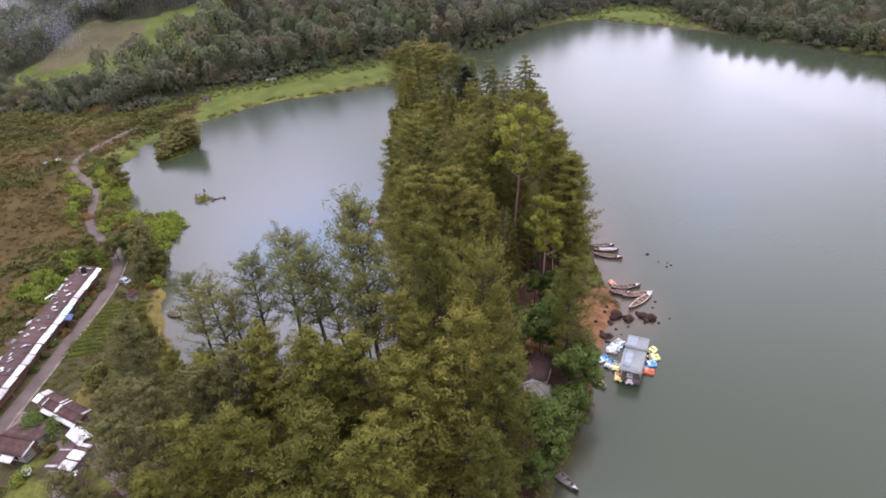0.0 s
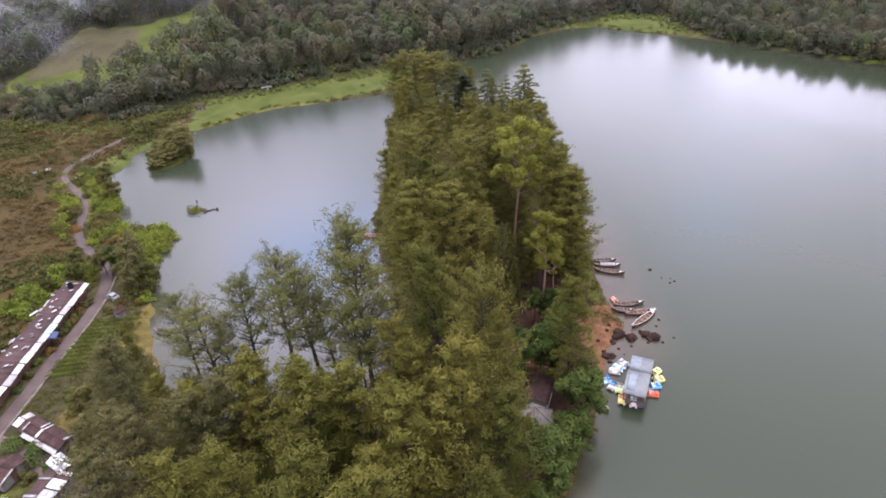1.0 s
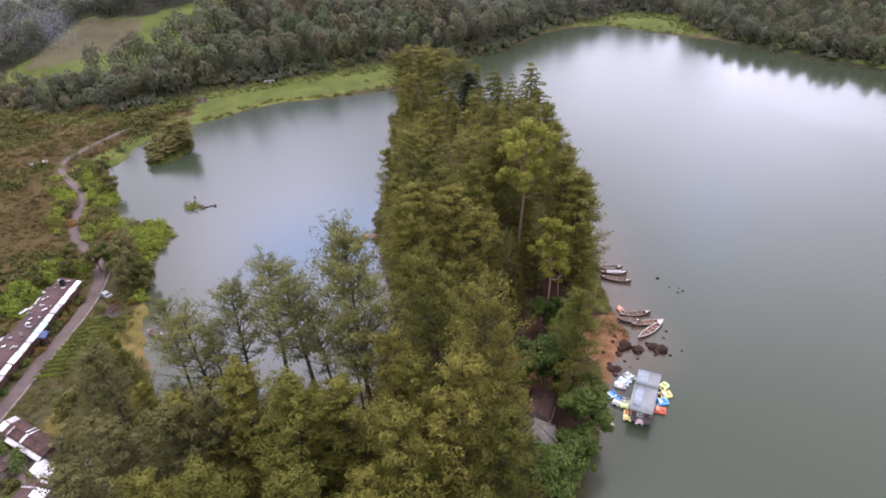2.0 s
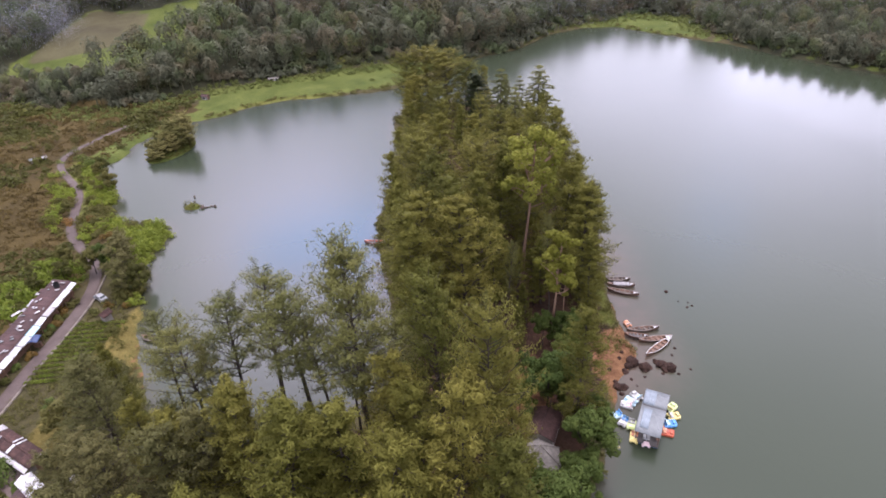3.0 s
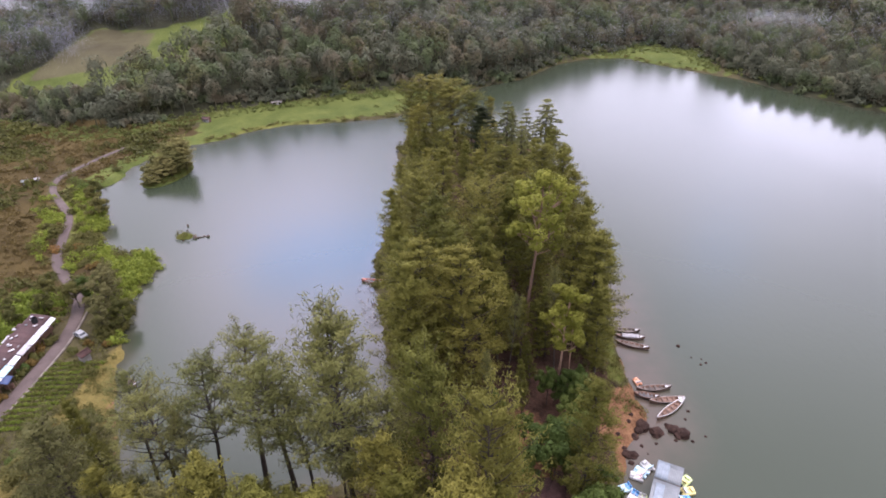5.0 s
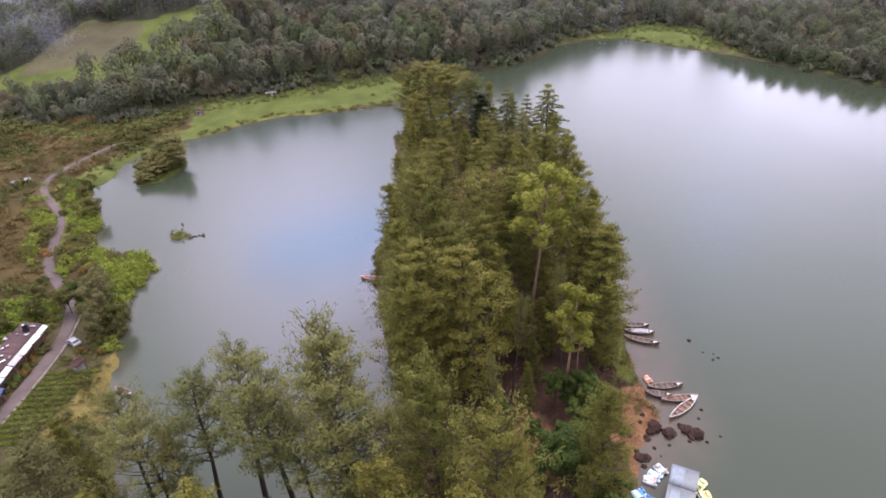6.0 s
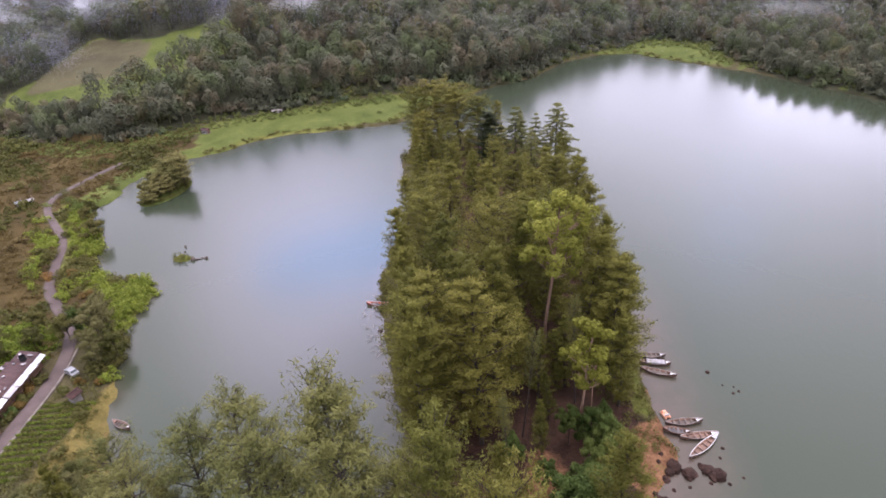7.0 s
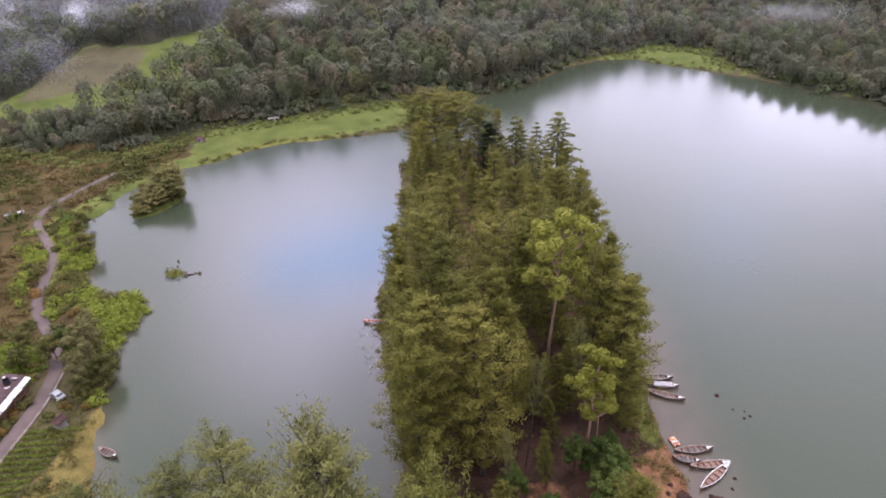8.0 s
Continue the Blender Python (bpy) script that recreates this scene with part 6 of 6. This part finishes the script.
def house(name, x, y, turn, L, Wd, wall, rise, roof_mat, label, category="house", porch=None, patches=(), openings=((0.0,), ())):
    """A gabled house, ridge along its length; sheets of other colours laid over the roof."""
    t = thing(name, pose(x, y, ground_z(x, y) - 0.1, 0, 0, turn), label, category)
    part("wall", one_block((L - 0.6, Wd - 0.6, wall), (0, 0, wall / 2), 0, 0.03), WALL_PLASTER, t)
    a, b = (L - 0.6) / 2, (Wd - 0.6) / 2
    for s in (-1, 1):
        bm = bmesh.new()
        tri = [(s * a, -b, wall), (s * a, b, wall), (s * a, 0, wall + rise * 0.9)]
        q = [bm.verts.new(p) for p in tri] + [bm.verts.new((p[0] - s * 0.12, p[1], p[2])) for p in tri]
        bm.faces.new(q[:3])
        bm.faces.new(q[5:2:-1])
        for i in range(3):
            bm.faces.new((q[i], q[3 + i], q[3 + (i + 1) % 3], q[(i + 1) % 3]))
        bmesh.ops.recalc_face_normals(bm, faces=bm.faces)
        part("gable", bm, WALL_PLASTER, t)
    n = max(2, round(L / 1.1))
    for s in (-1, 1):
        for i in range(n):
            xc = -L / 2 + (i + 0.5) * L / n
            d = math.hypot(Wd / 2, rise)
            o = part("roof_sheet", corrugated("roof_sheet", L / n * 1.02, d, 0, 0, 5, 0.02, 0.025), roof_mat, t)
            o.matrix_basis = Matrix.Translation((xc, s * Wd / 4, wall + rise / 2 + 0.08 + 0.01 * (i % 2))) @ Euler((-s * math.atan2(rise, Wd / 2), 0, 0)).to_matrix().to_4x4()
    v, f = tube([(-L / 2, 0, wall + rise + 0.08), (0, 0, wall + rise + 0.11), (L / 2, 0, wall + rise + 0.08)], [0.1, 0.1, 0.1], 6)
    part("ridge", quads("ridge", v, f, True), roof_mat, t)
    for k, (u, s, w, mat) in enumerate(patches):
        d = math.hypot(Wd / 2, rise) * 0.97
        o = part("loose_sheet", corrugated("loose_sheet", w, d, 0, 0, max(3, int(w * 4))), mat, t, "white-painted sheet over the roof")
        o.matrix_basis = Matrix.Translation((u, s * Wd / 4, wall + rise / 2 + 0.15 + 0.02 * k)) @ Euler((-s * math.atan2(rise, Wd / 2), 0, 0)).to_matrix().to_4x4()
    for side, us in zip((-1, 1), openings):
        for u in us:
            o = part("window", one_block((0.9, 0.08, 0.9), (u, side * (Wd - 0.6) / 2, wall * 0.55), 0, 0.02), PAINT_WHITE, t)
            part("pane", one_block((0.74, 0.1, 0.74), (u, side * (Wd - 0.6) / 2, wall * 0.55), 0, 0.01), GLASS_DARK, o)
    door = part("door", one_block((0.08, 0.85, 1.95), ((L - 0.6) / 2 + 0.02, 0, 0.98), 0, 0.02), WOOD_BOAT, t)
    part("handle", one_block((0.05, 0.05, 0.14), ((L - 0.6) / 2 + 0.08, 0.3, 1.0), 0, 0.01), METAL_PALE, door)
    if porch:
        px, py, pl, pw, mat = porch
        o = part("porch_roof", corrugated("porch_roof", pl, pw, wall * 0.98, wall * 0.82, max(4, int(pl * 3))), mat, t, "pale porch roof sheet")
        o.matrix_basis = Matrix.Translation((px, py, 0.0)) @ pose(0, 0, 0, 0, 0, 180 if py < 0 else 0)
        for s in (-1, 1):
            part("post", rod((px + s * (pl / 2 - 0.1), py + math.copysign(pw / 2 - 0.1, py), 0), (px + s * (pl / 2 - 0.1), py + math.copysign(pw / 2 - 0.1, py), wall * 0.84), 0.05), WOOD_BOAT, t)
    return t


house("low_shop", -54.8, 57.3, -27, 10.2, 2.5, 1.7, 0.35, ROOF_BROWN, "low shop with brown roof patched by white sheets", "shop", (1.2, -1.5, 7.4, 0.6, TARP_PALE), [(-4.4, 1, 1.3, TARP_PALE), (-4.4, -1, 1.3, ROOF_WHITE), (-0.3, 1, 0.25, ROOF_WHITE), (0.45, 1, 0.25, ROOF_WHITE), (0.3, -1, 0.5, ROOF_WHITE), (-2.6, -1, 0.25, TARP_PALE), (4.7, 1, 0.5, TARP_PALE)], ((-3, 0, 3), (-3, 0, 3)))
house("brown_house", -57.2, 51.6, -14, 5.6, 4.4, 1.5, 0.5, ROOF_BROWN, "small house with a rusty brown roof and white porch", "house", (0.6, -2.6, 2.0, 0.9, TARP_PALE), [(2.8, -1, 0.25, TARP_PALE), (-1.4, 1, 0.4, ROOF_RUST)], ((-1.8, 1.2), (-1.5, 1.5)))
house("white_house", -48.5, 48.6, 80, 4.8, 3.9, 2.0, 0.3, ROOF_RUST, "house with rust-brown and white metal roof", "house", None, [(-1.5, -1, 1.3, ROOF_WHITE), (0.0, -1, 1.3, ROOF_WHITE), (1.5, -1, 0.5, TARP_PALE), (-1.9, 1, 0.35, TARP_PALE), (0.5, 1, 0.25, TARP_PALE)], ((-1.5,), (-1.5, 1.2)))
house("white_annex", -48.8, 51.4, -33, 3.4, 1.9, 2.3, 0.35, ROOF_WHITE, "small annex with a whitewashed sheet roof", "annex", None, [(0.9, -1, 0.5, TARP_PALE)], ((), ()))
house("patched_hut", -46.4, 44.4, 30, 3.4, 2.8, 2.2, 0.5, ROOF_BROWN, "hut roofed with dull brown and pale sheets", "hut", None, [(-1.0, -1, 0.8, TARP_PALE), (0.9, 1, 0.6, ROOF_WHITE), (0.2, -1, 0.4, ZINC)], ((), ()))
house("pale_kiosk", -43.6, 52.4, -28, 2.0, 1.5, 2.0, 0.3, TARP_PALE, "tiny kiosk with a whitish roof beneath the trees", "kiosk", None, (), ((0.0,), ()))
house("pale_kiosk", -39.8, 49.6, -35, 2.0, 1.5, 2.0, 0.3, TARP_PALE, "tiny kiosk with a whitish roof beneath the trees", "kiosk", None, (), ((0.0,), ()))
house("small_shed", -58.2, 84.3, 70, 1.9, 1.6, 1.4, 0.6, ROOF_BROWN, "tiny shed with brown roof and white front wall", "shed", None, (), ((), ()))
house("far_hut", -69.2, 220.4, 15, 3.8, 1.5, 0.8, 0.3, THATCH, "small pale grey hut on the green meadow", "hut", None, (), ((-1, 1), ()))
house("far_hut", -87.2, 202.0, -20, 3.0, 2.0, 1.1, 0.5, ROOF_RUST, "small pinkish hut beside the meadow", "hut", None, (), ((0.0,), ()))
house("far_hut", -111.0, 150.8, 50, 1.8, 1.1, 0.9, 0.3, TARP_PALE, "small white-roofed hut at the road's bend", "hut", None, (), ((0.0,), ()))
house("far_hut", -112.8, 149.3, 40, 1.8, 1.1, 0.9, 0.3, ZINC, "grey-roofed lean-to beside the hut", "hut", None, (), ((), ()))
house("brown_shelter", 10.2, 60.0, 70, 4.6, 3.6, 2.3, 0.8, ROOF_BROWN, "shelter with a plain dark brown roof under the trees", "shelter", None, (), ((0.0,), ()))

gz = ground_z(9.2, 55.4)
gazebo = thing("gazebo", pose(9.2, 55.4, gz, 0, 0, 28), "open gazebo with a steep grey thatched roof", "gazebo")
bm = bmesh.new()
R = 2.7
rings = []
for k, (r, z) in enumerate(((R, 2.1), (R * 0.68, 2.75), (R * 0.34, 3.5), (0.05, 4.15))):
    rings.append([bm.verts.new((math.cos(a) * r, math.sin(a) * r, z + 0.03 * math.sin(a * 5 + k))) for a in [i * math.pi / 3 for i in range(6)]])
low = [bm.verts.new((v.co.x * 0.97, v.co.y * 0.97, v.co.z - 0.2)) for v in rings[0]]
for a, b in zip(rings, rings[1:]):
    for i in range(6):
        bm.faces.new((a[i], a[(i + 1) % 6], b[(i + 1) % 6], b[i]))
for i in range(6):
    bm.faces.new((rings[0][i], low[i], low[(i + 1) % 6], rings[0][(i + 1) % 6]))
bm.faces.new(low[::-1])
bmesh.ops.recalc_face_normals(bm, faces=bm.faces)
part("roof", bm, THATCH, gazebo, "grey thatched roof")
for i in range(6):
    a = i * math.pi / 3
    part("hip_ridge", rod((math.cos(a) * R, math.sin(a) * R, 2.16), (0, 0, 4.2), 0.07, 6), THATCH, gazebo)
    part("post", rod((math.cos(a) * R * 0.85, math.sin(a) * R * 0.85, 0), (math.cos(a) * R * 0.85, math.sin(a) * R * 0.85, 2.3), 0.09), WOOD_DARK, gazebo)
    part("bench", one_block((1.6, 0.4, 0.08), (math.cos(a + 0.52) * R * 0.62, math.sin(a + 0.52) * R * 0.62, 0.45), a + 0.52 + math.pi / 2, 0.02), WOOD_BOAT, gazebo)
part("floor", rod((0, 0, -0.2), (0, 0, 0.12), R * 0.92, 6), CONCRETE, gazebo)

lz = ground_z(-22.6, 43.4)
lamp = thing("street_lamp", pose(-22.6, 43.4, lz, 0, 0, 200), "pale metal street lamp with a bent arm", "street lamp")
v, f = tube([(0, 0, 0), (0, 0, 3.2), (0, 0, 4.3), (0.12, 0, 4.6), (0.55, 0, 4.72)], [0.08, 0.065, 0.05, 0.045, 0.04], 8)
part("pole", quads("pole", v, f, True), METAL_PALE, lamp)
part("lamp_head", one_block((0.5, 0.2, 0.12), (0.75, 0, 4.72), 0, 0.04), METAL_PALE, lamp)

car = thing("car", pose(-62.6, 90.2, ground_z(-62.6, 90.2) + 0.02, 0, 0, 150), "dull silver hatchback parked at the roadside", "car")
prof = [(-1.85, 0.35), (-1.85, 0.8), (-1.7, 0.95), (-1.35, 1.02), (-0.95, 1.45), (0.55, 1.5), (1.15, 1.05), (1.75, 0.92), (1.9, 0.7), (1.9, 0.35)]
bm = bmesh.new()
sides = []
for s in (-1, 1):
    sides.append([bm.verts.new((px, s * (0.8 if pz < 1.1 else 0.66), pz)) for px, pz in prof])
for i in range(len(prof)):
    j = (i + 1) % len(prof)
    bm.faces.new((sides[0][i], sides[0][j], sides[1][j], sides[1][i]))
bm.faces.new(sides[0][::-1])
bm.faces.new(sides[1])
bmesh.ops.recalc_face_normals(bm, faces=bm.faces)
bmesh.ops.bevel(bm, geom=list(bm.edges), offset=0.05, segments=2, affect="EDGES")
car.scale = (0.72, 0.72, 0.72)
part("body", bm, CAR_WHITE, car)
part("windscreen", one_block((0.04, 1.2, 0.62), (0.87, 0, 1.3), 0, 0.015, 0, -0.93), GLASS_DARK, car)
part("rear_window", one_block((0.04, 1.15, 0.5), (-1.17, 0, 1.27), 0, 0.015, 0, 0.75), GLASS_DARK, car)
for s in (-1, 1):
    part("side_window", one_block((1.3, 0.04, 0.3), (-0.2, s * 0.73, 1.25), 0, 0.01, s * 0.32), GLASS_DARK, car)
    for u in (-1.2, 1.2):
        w = part("wheel", rod((u, s * 0.62, 0.3), (u, s * 0.84, 0.3), 0.3, 14), RUBBER, car)
        part("rim", rod((u, s * 0.8, 0.3), (u, s * 0.86, 0.3), 0.18, 12), METAL_PALE, w)

dish = thing("satellite_dish", pose(-53.6, 47.2, ground_z(-53.6, 47.2), 0, 0, 20), "white satellite dish on a short pole in the garden", "satellite dish")
dish.scale = (0.6, 0.6, 0.6)
part("pole", rod((0, 0, 0), (0, 0, 1.3), 0.05), METAL_PALE, dish)
ring = [(r, a) for r in (0.0, 0.35, 0.7, 0.95) for a in np.arange(16) * math.pi / 8]
bowl = np.array([(r * math.cos(a), r * math.sin(a), 0.28 * r * r) for r, a in ring])
bowl_f = np.array([(k * 16 + j, k * 16 + (j + 1) % 16, (k + 1) * 16 + (j + 1) % 16, (k + 1) * 16 + j) for k in range(3) for j in range(16)])
ob = part("bowl", quads("bowl", bowl, bowl_f, True), METAL_PALE, dish)
ob.matrix_basis = pose(0, 0, 1.35, 35, 0, 0)
ob.modifiers.new("thick", "SOLIDIFY").thickness = 0.02
part("feed_arm", rod((0, 0.3, 1.3), (0, -0.25, 2.0), 0.02), METAL_PALE, dish)

# the vegetable bed: rows of greens across the plot
vr = np.random.default_rng(8)
greens = []
for i in range(13):
    n = 700
    px = vr.uniform(-62.4, -57.0 + 0.16 * i - (0.1 * max(0, 4 - i)), n)
    py = 70.2 + i * 1.12 + vr.normal(0, 0.16, n) + (px + 58) * 0.18
    greens.append(sprays(vr, np.column_stack([px, py, height(px, py) + vr.uniform(0.08, 0.4, n)]), vr.normal(0, 1, (n, 3)) + [0, 0, 0.5], 0.19, 0.14))
stuff("vegetable_plants", merged(greens), LEAF_BANK, "vegetable plot planted in narrow green rows", "vegetables")

# flowering and rusty shrubs before the stalls, garden bushes by the houses
for k, (x, y, r, mat, words) in enumerate([
    (-66.0, 84.0, 1.0, LEAF_OLIVE, "olive-green"), (-65.8, 82.6, 0.9, LEAF_RUST, "rusty-leaved"), (-65.5, 80.2, 0.9, LEAF_OLIVE, "olive-green"), (-65.2, 75.0, 0.7, LEAF_RUST, "rusty-leaved"), (-65.1, 69.5, 0.8, LEAF_OLIVE, "olive-green"), (-61.4, 86.5, 0.9, LEAF_OLIVE, "olive-green"), (-60.0, 88.2, 0.8, LEAF_RUST, "rusty-leaved"), (-56.2, 81.5, 0.9, LEAF_OLIVE, "olive-green"), (-54.6, 74.5, 1.0, LEAF_OLIVE, "olive-green"), (-53.0, 69.0, 1.2, LEAF_OLIVE, "olive-green"), (-50.4, 66.0, 1.3, LEAF_OLIVE, "olive-green"), (-55.6, 64.8, 1.1, LEAF_BROAD, "dark green"), (-47.6, 62.6, 1.5, LEAF_OLIVE, "olive-green"), (-45.5, 66.5, 1.4, LEAF_OLIVE, "olive-green"), (-47.2, 70.6, 1.1, LEAF_OLIVE, "olive-green"), (-66.3, 86.2, 1.0, LEAF_RUST, "rusty-leaved"), (-66.6, 88.3, 1.1, LEAF_OLIVE, "olive-green"), (-65.7, 81.4, 1.0, LEAF_BROAD, "dark green"), (-65.2, 72.5, 0.8, LEAF_BROAD, "dark green"), (-65.0, 66.5, 0.8, LEAF_BROAD, "dark green"),
    (-57.8, 56.0, 1.4, LEAF_BROAD, "dark green"), (-55.6, 55.2, 1.3, LEAF_BROAD, "dark green"), (-59.6, 56.6, 1.1, LEAF_BROAD, "dark green"), (-53.4, 51.0, 0.9, LEAF_OLIVE, "olive-green"), (-54.4, 53.8, 1.9, LEAF_BROAD, "dark green"), (-57.4, 54.4, 1.7, LEAF_BROAD, "dark green"), (-51.6, 52.4, 0.9, LEAF_BROAD, "dark green"), (-54.2, 46.6, 1.2, LEAF_BANK, "bright green"), (-60.0, 46.2, 1.3, LEAF_BANK, "bright green"), (-56.5, 44.0, 1.3, LEAF_OLIVE, "olive-green"),
    (-84.2, 117.5, 1.3, LEAF_RUST, "rusty-leaved"), (-88.0, 124.6, 1.5, LEAF_OLIVE, "olive-green"), (-80.6, 118.6, 1.2, LEAF_RUST, "rusty-leaved"), (-90.6, 133.5, 1.2, LEAF_OLIVE, "olive-green"), (-72.8, 110.8, 1.2, LEAF_RUST, "rusty-leaved"), (-57.0, 88.6, 0.8, LEAF_RUST, "rusty-leaved"),
    (-104.0, 155.0, 2.0, LEAF_OLIVE, "olive-green"), (-109.2, 172.0, 2.2, LEAF_OLIVE, "olive-green"), (-110.5, 163.5, 2.1, LEAF_MOOR, "dull green"), (-108.8, 178.5, 1.9, LEAF_MOOR, "dull green"), (-114.5, 158.0, 1.7, LEAF_MOOR, "dull green"), (-101.5, 141.0, 1.5, LEAF_BANK, "bright green"), (-93.0, 138.5, 1.4, LEAF_OLIVE, "olive-green"), (-88.5, 119.5, 1.5, LEAF_BANK, "bright green"), (-91.5, 126.0, 1.3, LEAF_MOOR, "dull green"), (-117.0, 166.0, 2.4, LEAF_OLIVE, "olive-green"), (-119.0, 158.5, 2.0, LEAF_OLIVE, "olive-green"), (-101.0, 150.5, 2.0, LEAF_BROAD, "dark green"), (-96.5, 146.8, 2.0, LEAF_BROAD, "dark green"), (-112.0, 177.0, 2.2, LEAF_OLIVE, "olive-green"),
]):
    v, f = bush(500 + k, 320, r, r * 1.1, 0.34, 0.22)
    o = part("shrub", quads("shrub", v, f), mat)
    o.matrix_basis = pose(x, y, max(ground_z(x, y), 0) - 0.05)
    tagged(o, words + " garden shrub by the lake road", "shrub", "shrubs by the road")

# the plan's units turned into metres
for ob in list(scene.collection.objects):
    if ob.parent is None and ob not in (cam, sun):
        ob.matrix_basis = Matrix.Scale(UNIT, 4) @ ob.matrix_basis
